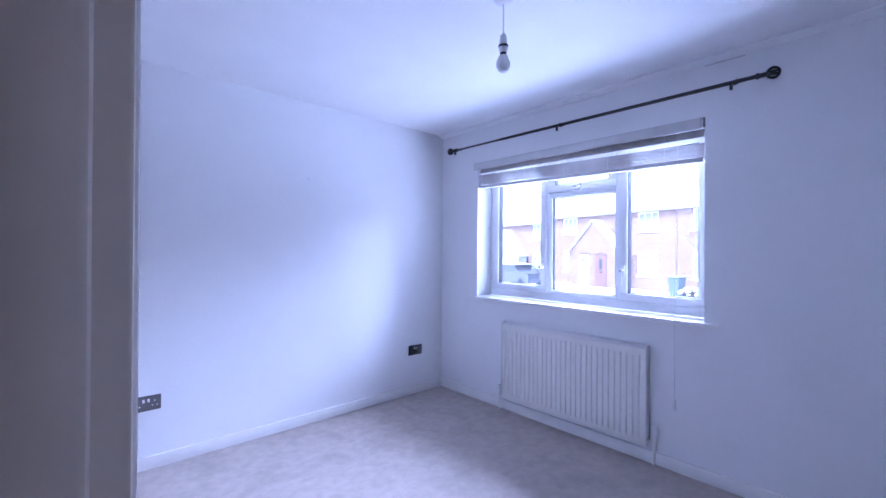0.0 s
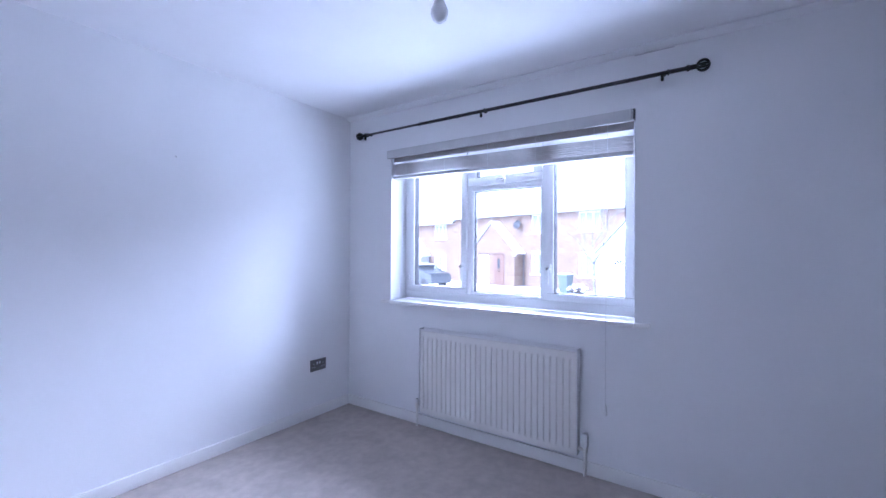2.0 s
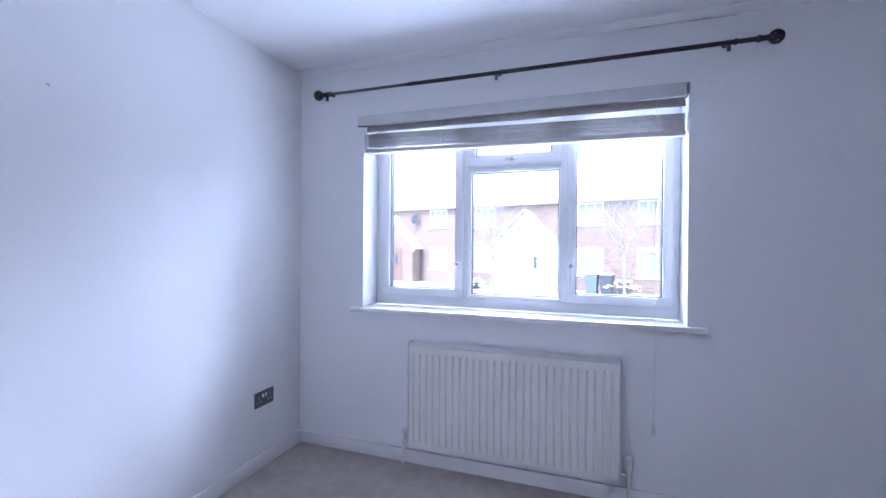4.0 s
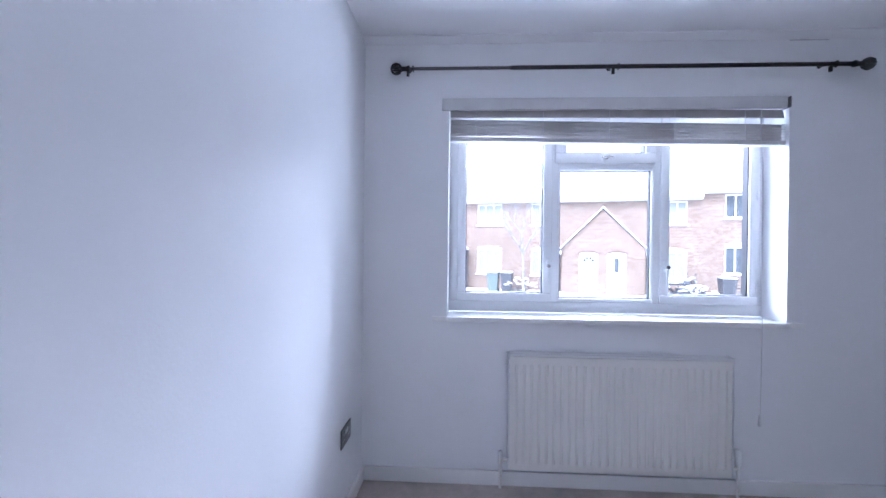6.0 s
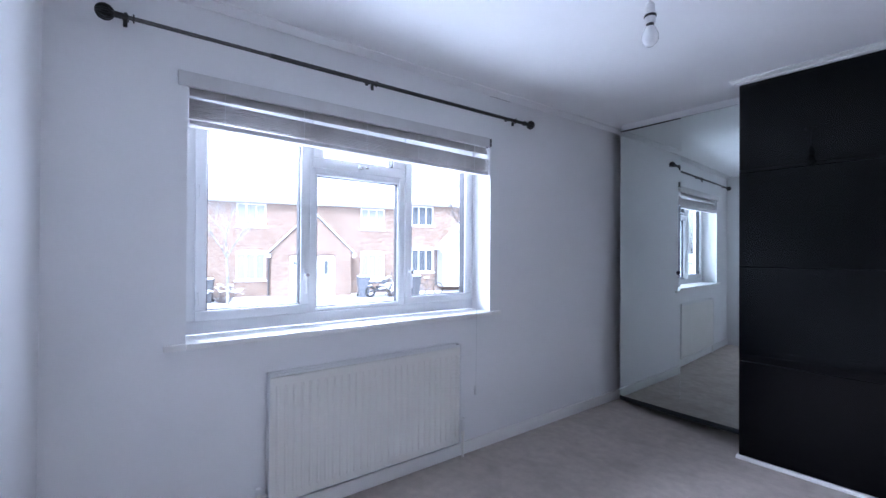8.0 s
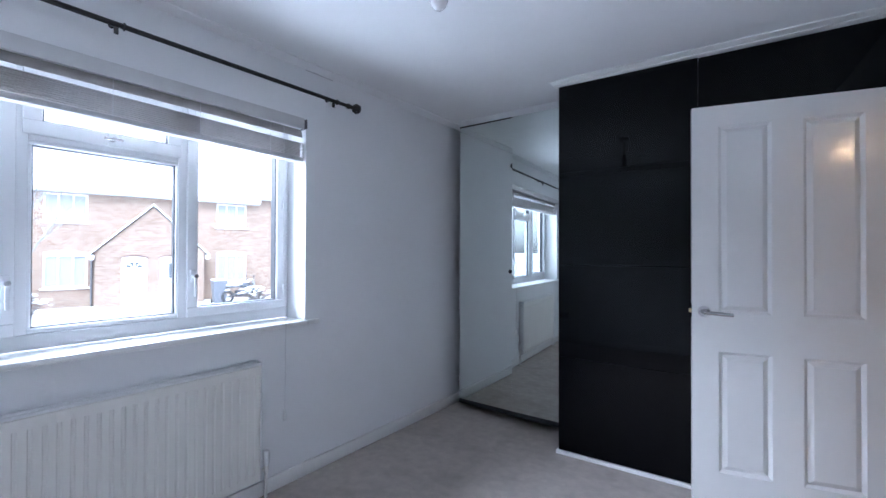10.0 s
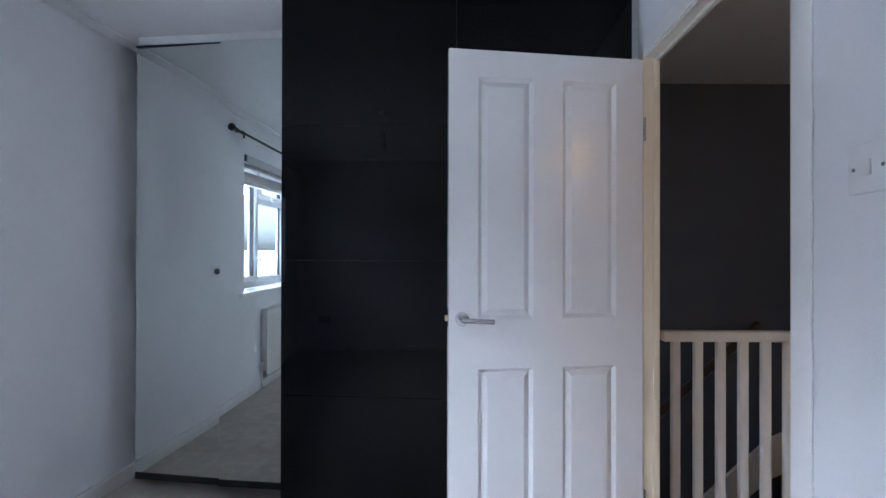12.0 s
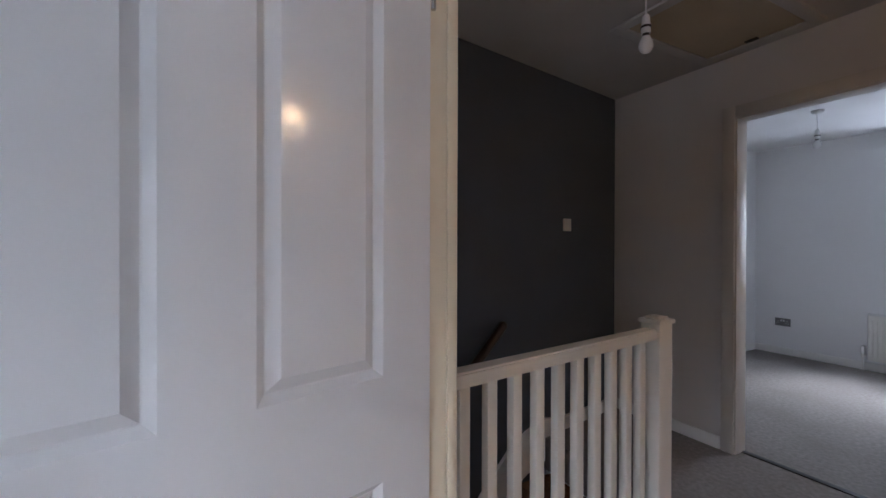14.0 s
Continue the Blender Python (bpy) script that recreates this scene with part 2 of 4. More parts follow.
BINT = material("bin_teal", (0.15, 0.18, 0.175), 0.5)
TYRE = material("tyre_rubber", (0.05, 0.05, 0.05), 0.8)
CARP = material("car_paint", (0.16, 0.165, 0.175), 0.25, 0.4, coat=0.6)

# ---- structure: bedroom ----
def slab(name, x0, x1, y0, y1, z0, z1, mat, label, category="wall"):
    return solid(name, box(B(), x0, x1, y0, y1, z0, z1), mat, label, category, "structure")


WY0, WY1, WZ0, WZ1 = 1.205, 2.932, 0.857, 2.03      # window opening
bm = B()
box(bm, XW, XW + 0.28, YR - 0.1, WY0, 0, ZC)
box(bm, XW, XW + 0.28, WY1, YL + 0.1, 0, ZC)
box(bm, XW, XW + 0.28, WY0, WY1, 0, WZ0)
box(bm, XW, XW + 0.28, WY0, WY1, WZ1, ZC)
solid("wall_east", bm, WALL, "white painted plaster wall around the window", "wall", "structure")
slab("wall_north", XD1, XW, YL, YL + 0.1, 0, ZC, WALL, "white painted plaster wall with two sockets")
slab("wall_south", 0.0, XW, YR - 0.1, YR, 0, ZC, WALL, "white painted wall behind the wardrobes")
DY0, DY1, DZ = -0.012, 0.741, 2.006                # clear doorway
HX0, HX1 = -0.066, -0.020                          # the wall's faces on the hinge side, where it runs out of true


def skew(bm, a0, a1, b0, b1, y0, y1, z0, z1):
    """A bar along y whose faces go from x = a0, a1 at y0 to b0, b1 at y1."""
    vs = [bm.verts.new(p) for p in ((a0, y0, z0), (a1, y0, z0), (a1, y0, z1), (a0, y0, z1), (b0, y1, z0), (b1, y1, z0), (b1, y1, z1), (b0, y1, z1))]
    for f in ((0, 1, 2, 3), (4, 7, 6, 5), (0, 4, 5, 1), (1, 5, 6, 2), (2, 6, 7, 3), (3, 7, 4, 0)):
        bm.faces.new([vs[k] for k in f])
    return bm


bm = B()
box(bm, XD0, XD1, DY1 + 0.03, YL + 0.1, 0, ZC)
box(bm, HX0, HX1, YR - 0.1, DY0 - 0.03, 0, ZC)
skew(bm, HX0, HX1, XD0, XD1, DY0 - 0.03, DY1 + 0.03, DZ + 0.03, ZC)
solid("wall_west", bm, WALL, "white painted plaster wall with the doorway", "wall", "structure")
slab("floor", XD1, XW, YR, YL, -0.2, 0, CARPET, "grey beige cut-pile carpet with worn marks", "floor")
slab("ceiling", XD0, XW + 0.28, YR - 0.1, YL + 0.1, ZC, ZC + 0.2, CEIL, "white painted ceiling", "ceiling")
slab("doorway_floor", XD0, XD1, DY0 - 0.03, DY1 + 0.03, -0.2, -0.001, CARPET2, "carpet in the doorway", "floor")

# the slightly bulging strip where ceiling and window wall meet
bm = B()
for i in range(24):
    y0, y1 = YR + i * (YL - YR) / 24, YR + (i + 1) * (YL - YR) / 24
    d = 0.052 + 0.004 * math.sin(i * 1.7)
    vs = [bm.verts.new(p) for p in ((XW - d, y0, ZC), (XW - d, y0, ZC - 0.007), (XW - 0.004, y0, ZC - 0.026), (XW, y0, ZC),
                                    (XW - d, y1, ZC), (XW - d, y1, ZC - 0.007), (XW - 0.004, y1, ZC - 0.026), (XW, y1, ZC))]
    for f in ((0, 4, 5, 1), (1, 5, 6, 2), (0, 1, 2, 3), (4, 7, 6, 5), (2, 6, 7, 3)):
        bm.faces.new([vs[k] for k in f])
solid("ceiling_trim", bm, CEIL, "painted tape strip between ceiling and wall", "trim", "structure")
bm = B()
for k, (y0, y1) in enumerate(((1.02, 1.21), (1.12, 1.16), (0.97, 1.0))):
    box(bm, XW - 0.0015, XW + 0.001, y0, y1, ZC - 0.032 + 0.004 * k, ZC - 0.0275 + 0.004 * k)
solid("wall_crack", bm, material("crack_shadow", (0.58, 0.57, 0.58), 0.9), "thin dark crack in the plaster under the ceiling", "crack", "structure")


def skirting(name, pts):
    bm = B()
    for x0, x1, y0, y1 in pts:
        box(bm, x0, x1, y0, y1, 0, 0.076, 0.004)
    return solid(name, bm, TRIM, "white gloss painted skirting board", "baseboard", "structure", True)


skirting("baseboard_east", [(XW - 0.016, XW, YR, YL)])
skirting("baseboard_north", [(XD1, XW - 0.017, YL - 0.016, YL)])
skirting("baseboard_west", [(XD1, XD1 + 0.016, DY1 + 0.075, YL - 0.017)])

bm = B()
box(bm, 1.210, 1.220, YL - 0.0012, YL + 0.001, 1.788, 1.7915)
box(bm, 1.215, 1.222, YL - 0.0012, YL + 0.001, 1.784, 1.7875)
solid("wall_mark", bm, material("scuff_grey", (0.5, 0.49, 0.48), 0.8), "small faint grey scuff high on the white wall", "mark", "structure")

# door lining, stop and architrave
lining = thing("door_frame", (XD0, DY0, 0), "cream-white gloss painted door lining with stops", "door frame", kind="structure")
bm = B()
box(bm, HX0 - 0.004, -0.006, DY0 - 0.03, DY0, 0, DZ + 0.03, 0.003)
part("hinge_jamb", bm, JAMB, lining)
bm = B()
box(bm, XD0 - 0.004, XD1 + 0.003, DY1, DY1 + 0.03, 0, DZ + 0.03, 0.003)
part("latch_jamb", bm, CREAM, lining)
part("head_jamb", skew(B(), HX0 - 0.004, HX1 + 0.003, XD0 - 0.004, XD1 + 0.003, DY0 + 0.0005, DY1 - 0.0005, DZ, DZ + 0.03), CREAM, lining)
part("stop", box(B(), HX0, HX1 - 0.024, DY0 + 0.0005, DY0 + 0.009, 0, DZ - 0.014, 0.002), JAMB, lining)
part("stop", box(B(), XD0, XD1 - 0.015, DY1 - 0.013, DY1 - 0.0005, 0, DZ - 0.014, 0.006), CREAM, lining)
part("stop", skew(B(), HX0, HX1 - 0.034, XD0, XD1 - 0.04, DY0 + 0.0005, DY1 - 0.0005, DZ - 0.014, DZ - 0.0005), CREAM, lining)
part("architrave", box(B(), XD1 + 0.0005, XD1 + 0.006, DY1 + 0.008, DY1 + 0.068, 0, DZ + 0.068, 0.003), TRIM, lining)
part("architrave", skew(B(), HX1 + 0.0035, HX1 + 0.011, XD1 + 0.0035, XD1 + 0.011, DY0 - 0.005, DY1 + 0.007, DZ + 0.008, DZ + 0.068), TRIM, lining)
part("strike_plate", box(B(), XD1 - 0.032, XD1 - 0.006, DY1 - 0.0015, DY1 + 0.001, 0.93, 1.0), CHROME, lining, "small steel strike plate")

# ---- window ----
win = thing("window_1", (XW + 0.2, 2.07, 0.884), "white uPVC casement window with top light, wet snowy street outside", "window", kind="structure")
FX0, FX1, GX = XW + 0.18, XW + 0.25, XW + 0.215
z_sill, zb, zt = 0.884, 0.96, WZ1
bm = B()
for y0, y1, z0, z1 in ((WY0, WY1, z_sill, 0.945), (WY0, WY1, 1.985, zt), (WY0, 1.25, 0.945, 1.985), (2.87, WY1, 0.945, 1.985),
                       (1.735, 1.795, 0.945, 1.985), (2.320, 2.379, 0.945, 1.985), (1.795, 2.320, 1.705, 1.762)):
    box(bm, FX0, FX1, y0, y1, z0, z1, 0.004)
part("window_frame", bm, UPVC, win)


def sash(y0, y1, z0, z1, bar, proud):
    bm = B()
    x0, x1 = FX0 - proud, FX0 + 0.045
    for a, b, c, d in ((y0, y1, z0, z0 + bar), (y0, y1, z1 - bar, z1), (y0, y0 + bar, z0 + bar, z1 - bar), (y1 - bar, y1, z0 + bar, z1 - bar)):
        box(bm, x0, x1, a, b, c, d, 0.005)
    s = part("sash", bm, UPVC, win)
    bm = B()
    e = 0.0045
    for a, b, c, d in ((y0 + bar, y1 - bar, z0 + bar, z0 + bar + e), (y0 + bar, y1 - bar, z1 - bar - e, z1 - bar),
                       (y0 + bar, y0 + bar + e, z0 + bar + e, z1 - bar - e), (y1 - bar - e, y1 - bar, z0 + bar + e, z1 - bar - e)):
        box(bm, x0 + 0.012, x1 - 0.002, a, b, c, d)
    part("gasket", bm, GASKET, s, "black rubber glazing gasket")
    p = part("pane", box(B(), GX - 0.003, GX + 0.003, y0 + bar - 0.004, y1 - bar + 0.004, z0 + bar - 0.004, z1 - bar + 0.004), PANE, s, "clear glass pane")
    p.visible_shadow = False
    return s


sash_r = sash(1.236, 1.759, 0.945, 1.985, 0.048, 0.014)
sash_l = sash(2.355, 2.886, 0.945, 1.985, 0.048, 0.014)
sash_t = sash(1.788, 2.338, 1.727, 1.985, 0.057, 0.014)
sash(1.782, 2.330, 0.945, 1.712, 0.022, -0.006)


def espag(parent, y, z, up):
    s = part("handle", box(B(), FX0 - 0.026, FX0 - 0.014, y - 0.013, y + 0.013, z - 0.03, z + 0.03, 0.004), UPVC, parent, "white window handle")
    bm = B()
    rod(bm, (FX0 - 0.026, y, z), (FX0 - 0.05, y, z), 0.009)
    if up == 0:
        box(bm, FX0 - 0.056, FX0 - 0.046, y - 0.006, y + 0.006, z - 0.10, z + 0.010, 0.004)
    else:
        box(bm, FX0 - 0.056, FX0 - 0.046, y - 0.034, y + 0.034, z - 0.005, z + 0.005, 0.003)
    part("lever", bm, CHROME if up else UPVC, s)
    part("button", rod(B(), (FX0 - 0.056, y, z), (FX0 - 0.062, y, z), 0.010 if not up else 0.008, n=16), CHROME, s, "small steel lock button")


espag(sash_l, 2.379, 1.15, 0)
espag(sash_r, 1.735, 1.15, 0)
espag(sash_t, 2.064, 1.752, 1)
for y in (1.243, 2.876):
    for z in (1.05, 1.55):
        part("hinge_cover", box(B(), FX0 - 0.022, FX0 - 0.0145, y - 0.006, y + 0.006, z - 0.03, z + 0.03, 0.002), UPVC, win)
part("window_sill", box(B(), XW - 0.028, FX0 + 0.0, WY0 + 0.0005, WY1 - 0.0005, 0.8575, z_sill - 0.001, 0.004), TRIM, win, "white gloss window board")
part("window_sill", box(B(), XW - 0.028, XW - 0.0005, 1.125, WY0 - 0.0005, 0.8575, z_sill - 0.001, 0.004), TRIM, win)
part("window_sill", box(B(), XW - 0.028, XW - 0.0005, WY1 + 0.0005, 3.012, 0.8575, z_sill - 0.001, 0.004), TRIM, win)

# ---- venetian blind ----
blind = thing("venetian_blind", (XW + 0.03, 2.07, 2.03), "grey-washed wooden venetian blind pulled up to its head rail", "blind")
part("valance", box(B(), XW - 0.016, XW - 0.004, 1.225, 2.968, 1.968, 2.03, 0.003), VALANCE, blind, "pale wooden valance board")
part("head_rail", box(B(), XW + 0.004, XW + 0.055, 1.215, 2.925, 1.978, 2.024, 0.002), PLASTIC, blind)
part("bracket", box(B(), XW - 0.014, XW + 0.05, 1.2065, 1.2125, 1.975, 2.028), PEWTER, blind, "dark metal end bracket")


def slat(z, tilt, drop):
    bm = B()
    n = 6
    y0, y1 = 1.216, 2.925
    prof = []
    for k in range(n + 1):
        a = (k / n - 0.5) * 0.05
        prof.append((a, 0.003 * math.cos(math.pi * (k / n - 0.5))))
    ca, sa = math.cos(tilt), math.sin(tilt)
    rows = []
    for th in (0, 0.0028):
        for y, dz in ((y0, -drop), (y1, 0)):
            rows.append([bm.verts.new((XW + 0.03 + a * ca - (b + th) * sa, y, z + dz + a * sa + (b + th) * ca)) for a, b in prof])
    for p, q in ((rows[0], rows[1]), (rows[2], rows[3]), (rows[0], rows[2]), (rows[1], rows[3])):
        for k in range(n):
            bm.faces.new((p[k], p[k + 1], q[k + 1], q[k]))
    for k in (0, n):
        bm.faces.new((rows[0][k], rows[1][k], rows[3][k], rows[2][k]))
    part("slat", bm, SLAT, blind)


slat(1.963, 1.25, 0.012)
for i in range(11):
    slat(1.924 - i * 0.0080, 0.10 + 0.03 * math.sin(i * 2.1), 0.034)
bm = B()
vs = [bm.verts.new((x, y, z - (0.026 if y < 2 else 0.0))) for x in (XW + 0.004, XW + 0.056) for y in (1.216, 2.925) for z in (1.812, 1.834)]
for f in ((0, 1, 3, 2), (4, 6, 7, 5), (0, 4, 5, 1), (2, 3, 7, 6), (0, 2, 6, 4), (1, 5, 7, 3)):
    bm.faces.new([vs[k] for k in f])
bmesh.ops.bevel(bm, geom=bm.edges[:], offset=0.003, segments=2, affect="EDGES")
part("bottom_rail", bm, VALANCE, blind)
for y in (1.42, 1.77, 2.10, 2.44, 2.79):
    bm = B()
    for x in (XW + 0.002, XW + 0.058):
        rod(bm, (x, y, 1.80), (x, y, 1.98), 0.0012, n=6)
    part("ladder_cord", bm, CORD, blind)
bm = B()
sweep(bm, [(XW - 0.003, 1.345, 1.97), (XW - 0.006, 1.345, 1.2), (XW - 0.033, 1.345, 0.88), (XW - 0.028, 1.346, 0.42)], 0.0014, 6)
part("pull_cord", bm, CORD, blind)
bm = B()
lathe(bm, (XW - 0.028, 1.346, 0.362), [(0.004, 0.06), (0.007, 0.05), (0.010, 0.01), (0.009, 0.0)][::-1], 12)
part("cord_weight", bm, PLASTIC, blind)

# ---- curtain pole ----
pole = thing("curtain_pole", (2.473, 2.05, 2.163), "dark bronze extending metal curtain pole with cage ball finials", "curtain pole")
PX, PZ = 2.473, 2.163
part("inner_pole", rod(B(), (PX, 3.16, PZ), (PX, 2.60, PZ), 0.008), BRONZE2, pole)
part("outer_pole", rod(B(), (PX, 2.62, PZ), (PX, 0.945, PZ), 0.0105), BRONZE, pole)
for y, s in ((3.205, 1), (0.893, -1)):
    bm = B()
    rod(bm, (PX, y - s * 0.07, PZ), (PX, y - s * 0.025, PZ), 0.012)
    rod(bm, (PX, y - s * 0.068, PZ), (PX, y - s * 0.058, PZ), 0.016)
    for k in range(5):
        ring(bm, Matrix.Translation((PX, y, PZ)) @ pose(0, 0, 0, 0, 36 * k, 0), 0.026, 0.0045, 22, 6)
    ball(bm, (PX, y, PZ), 0.014)
    part("finial", bm, BRONZE, pole, "cage ball finial of bent metal bands")
for y in (3.144, 2.11, 1.068):
    bm = B()
    rod(bm, (XW - 0.0005, y, PZ + 0.016), (XW - 0.005, y, PZ + 0.016), 0.010)
    rod(bm, (XW - 0.005, y, PZ + 0.016), (PX + 0.012, y, PZ + 0.002), 0.005)
    ring(bm, Matrix.Translation((PX, y - 0.026, PZ)) @ pose(0, 0, 0, 90, 0, 0), 0.0135, 0.003, 18, 6)
    box(bm, PX - 0.006, PX + 0.006, y - 0.007, y + 0.007, PZ - 0.038, PZ - 0.012, 0.002)
    part("bracket", bm, BRONZE, pole)


# ---- radiators ----
def radiator(xf, y0, y1, z0, z1, s, label):
    """xf: the front; s: the way to the wall along x."""
    r = thing("radiator", (xf, (y0 + y1) / 2, z0), label, "radiator")
    bm = B()
    n = round((y1 - y0 - 0.03) / 0.0385)
    w = (y1 - y0 - 0.03) / n
    prof = [(y0, 0.004), (y0 + 0.004, 0.0), (y0 + 0.015, 0.0)]
    for i in range(n):
        a = y0 + 0.015 + i * w
        prof += [(a + 0.30 * w, 0.0), (a + 0.40 * w, 0.007), (a + 0.60 * w, 0.007), (a + 0.70 * w, 0.0)]
    prof += [(y1 - 0.015, 0.0), (y1 - 0.004, 0.0), (y1, 0.004)]
    zs = [(z0, 0), (z0 + 0.036, 0), (z0 + 0.05, 1), (z1 - 0.066, 1), (z1 - 0.054, 0), (z1 - 0.014, 0), (z1 - 0.010, 0)]
    rows = [[bm.verts.new((xf + s * (d * k + (0.004 if i in (0, 6) else 0)), y, z)) for y, d in prof] for i, (z, k) in enumerate(zs)]
    for a, b in zip(rows, rows[1:]):
        for i in range(len(prof) - 1):
            bm.faces.new((a[i], a[i + 1], b[i + 1], b[i]))
    part("front_panel", bm, RAD, r, "white enamelled panel with pressed flutes")
    body = B()
    box(body, min(xf + s * 0.0095, xf + s * 0.014), max(xf + s * 0.0095, xf + s * 0.014), y0 + 0.004, y1 - 0.004, z0 + 0.004, z1 - 0.014)
    part("back_panel", body, RAD, r)
    bm = B()
    a, b = sorted((xf + s * 0.0145, xf + s * 0.042))
    for i in range(round((y1 - y0) / 0.02)):
        box(bm, a, b, y0 + 0.006 + i * 0.02, y0 + 0.009 + i * 0.02, z1 - 0.03, z1 - 0.012)
    part("convector", bm, RAD, r)
    a, b = sorted((xf - s * 0.005, xf + s * 0.05))
    for y in (y0 - 0.004, y1 + 0.001):
        part("side_panel", box(B(), a, b, y, y + 0.003, z0 + 0.006, z1 + 0.005, 0.001), PLASTIC, r)
    fr = sorted((xf - s * 0.003, xf + s * 0.003))
    bk = sorted((xf + s * 0.044, xf + s * 0.05))
    bm = B()
    for c, d in (fr, bk):
        box(bm, c, d, y0, y1, z1 - 0.009, z1 + 0.004, 0.0015)
    for i in range(round((y1 - y0) / 0.03)):
        box(bm, min(fr[1], bk[1]), max(fr[0], bk[0]), y0 + 0.004 + i * 0.03, y0 + 0.029 + i * 0.03, z1 - 0.014, z1 - 0.010)
    part("top_grille", bm, PLASTIC, r, "slotted white top grille")
    for y, d, tr in ((y0, -1, True), (y1, 1, False)):
        bm = B()
        yv, xv = y + d * 0.042, xf + s * 0.022
        rod(bm, (xv, y + d * 0.004, z0 + 0.04), (xv, yv, z0 + 0.04), 0.009)
        rod(bm, (xv, yv, z0 + 0.02), (xv, yv, z0 + 0.062), 0.012)
        v = part("valve", bm, RAD, r, "white painted radiator valve")
        bm = B()
        if tr:
            lathe(bm, (xv, yv, z0 + 0.058), [(0.014, 0), (0.019, 0.012), (0.019, 0.055), (0.016, 0.072), (0.006, 0.078)], 18)
        else:
            lathe(bm, (xv, yv, z0 + 0.058), [(0.012, 0), (0.013, 0.025), (0.009, 0.03)], 14)
        part("valve_cap", bm, PLASTIC, v, "white plastic valve cap")
        part("pipe", rod(B(), (xv, yv, 0.0), (xv, yv, z0 + 0.02), 0.0078), RAD, r, "white painted pipe into the floor")
    return r


radiator(2.488, 1.496, 2.604, 0.107, 0.703, 1, "white fluted panel radiator under the window")


# ---- electrical ----
def socket(x, y, z, d, wall):
    """A double socket with its plate against the wall; d: (dx, dy) out of the wall."""
    s = thing("double_socket", (x, y, z), "brushed pewter double wall socket with white rockers", "socket", "double sockets")

    def bx(u0, u1, w0, w1, z0, z1, bev=0.0):
        bm = B()
        if wall == "y":
            a, b = sorted((y + d * w0, y + d * w1))
            return box(bm, x + u0, x + u1, a, b, z + z0, z + z1, bev)
        a, b = sorted((x + d * w0, x + d * w1))
        return box(bm, a, b, y + u0, y + u1, z + z0, z + z1, bev)
    part("plate", bx(-0.073, 0.073, 0.0005, 0.007, -0.043, 0.043, 0.002), PEWTER, s)
    for u in (-0.012, 0.012):
        part("rocker", bx(u - 0.006, u + 0.006, 0.0072, 0.010, 0.006, 0.026, 0.001), PLASTIC, s, "white rocker switch")
    for u in (-0.042, 0.042):
        for a, b, c in ((0, 0.012, 0.009), (-0.011, -0.014, 0.005), (0.011, -0.014, 0.005)):
            part("pin_hole", bx(u + a - (0.002 if c > 0.006 else 0.004), u + a + (0.002 if c > 0.006 else 0.004), 0.0072, 0.0078, b - c / 2, b + c / 2), PLASTIC, s)
    return s


socket(2.222, YL, 0.386, -1, "y")
socket(0.253, YL, 0.382, -1, "y")

sw = thing("light_switch", (XD1, 0.945, 1.381), "white plastic single light switch with two screws", "light switch")
part("plate", box(B(), XD1 + 0.0005, XD1 + 0.008, 0.902, 0.988, 1.338, 1.424, 0.003), PLASTIC, sw)
part("rocker", box(B(), XD1 + 0.0082, XD1 + 0.012, 0.937, 0.953, 1.367, 1.395, 0.002), PLASTIC, sw)
for y in (0.916, 0.974):
    part("screw", rod(B(), (XD1 + 0.0075, y, 1.381), (XD1 + 0.0088, y, 1.381), 0.0035, n=10), CHROME, sw, "small steel screw")


def pendant(x, y, z, label, top=ZC):
    p = thing("pendant_light", (x, y, top), label, "pendant light")
    part("ceiling_rose", lathe(B(), (x, y, z - 0.03), [(0.012, 0.0), (0.032, 0.006), (0.042, 0.018), (0.044, top - z + 0.0295)], 24), PLASTIC, p)
    part("flex", rod(B(), (x, y, z - 0.03), (x, y, z - 0.16), 0.003, n=8), PLASTIC, p)
    part("lamp_holder", lathe(B(), (x, y, z - 0.235), [(0.018, 0), (0.019, 0.03), (0.017, 0.045), (0.015, 0.07), (0.006, 0.08)], 18), PLASTIC, p)
    part("shade_ring", lathe(B(), (x, y, z - 0.213), [(0.0205, 0), (0.0215, 0.004), (0.0205, 0.009)], 18), BLACKP, p, "dark shade ring")
    part("collar", lathe(B(), (x, y, z - 0.248), [(0.013, 0), (0.0135, 0.0125)], 16), BLACKP, p)
    prof = [(0.002, 0), (0.012, 0.002), (0.023, 0.012), (0.029, 0.028), (0.0285, 0.042), (0.022, 0.058), (0.017, 0.07)]
    part("bulb", lathe(B(), (x, y, z - 0.318), prof, 20), BULB, p, "opal white light bulb")
    return p


pendant(1.262, 1.597, ZC, "bare white pendant lamp with unlit opal bulb")


# ---- wardrobes ----
YB = 0.058
BW = Matrix.Translation((1.500, YB, 0)) @ pose(0, 0, 0, 0, 0, 4.4) @ Matrix.Translation((-1.511, -YB, 0))


def bturn(bm):
    bmesh.ops.transform(bm, matrix=BW, verts=bm.verts)
    return bm


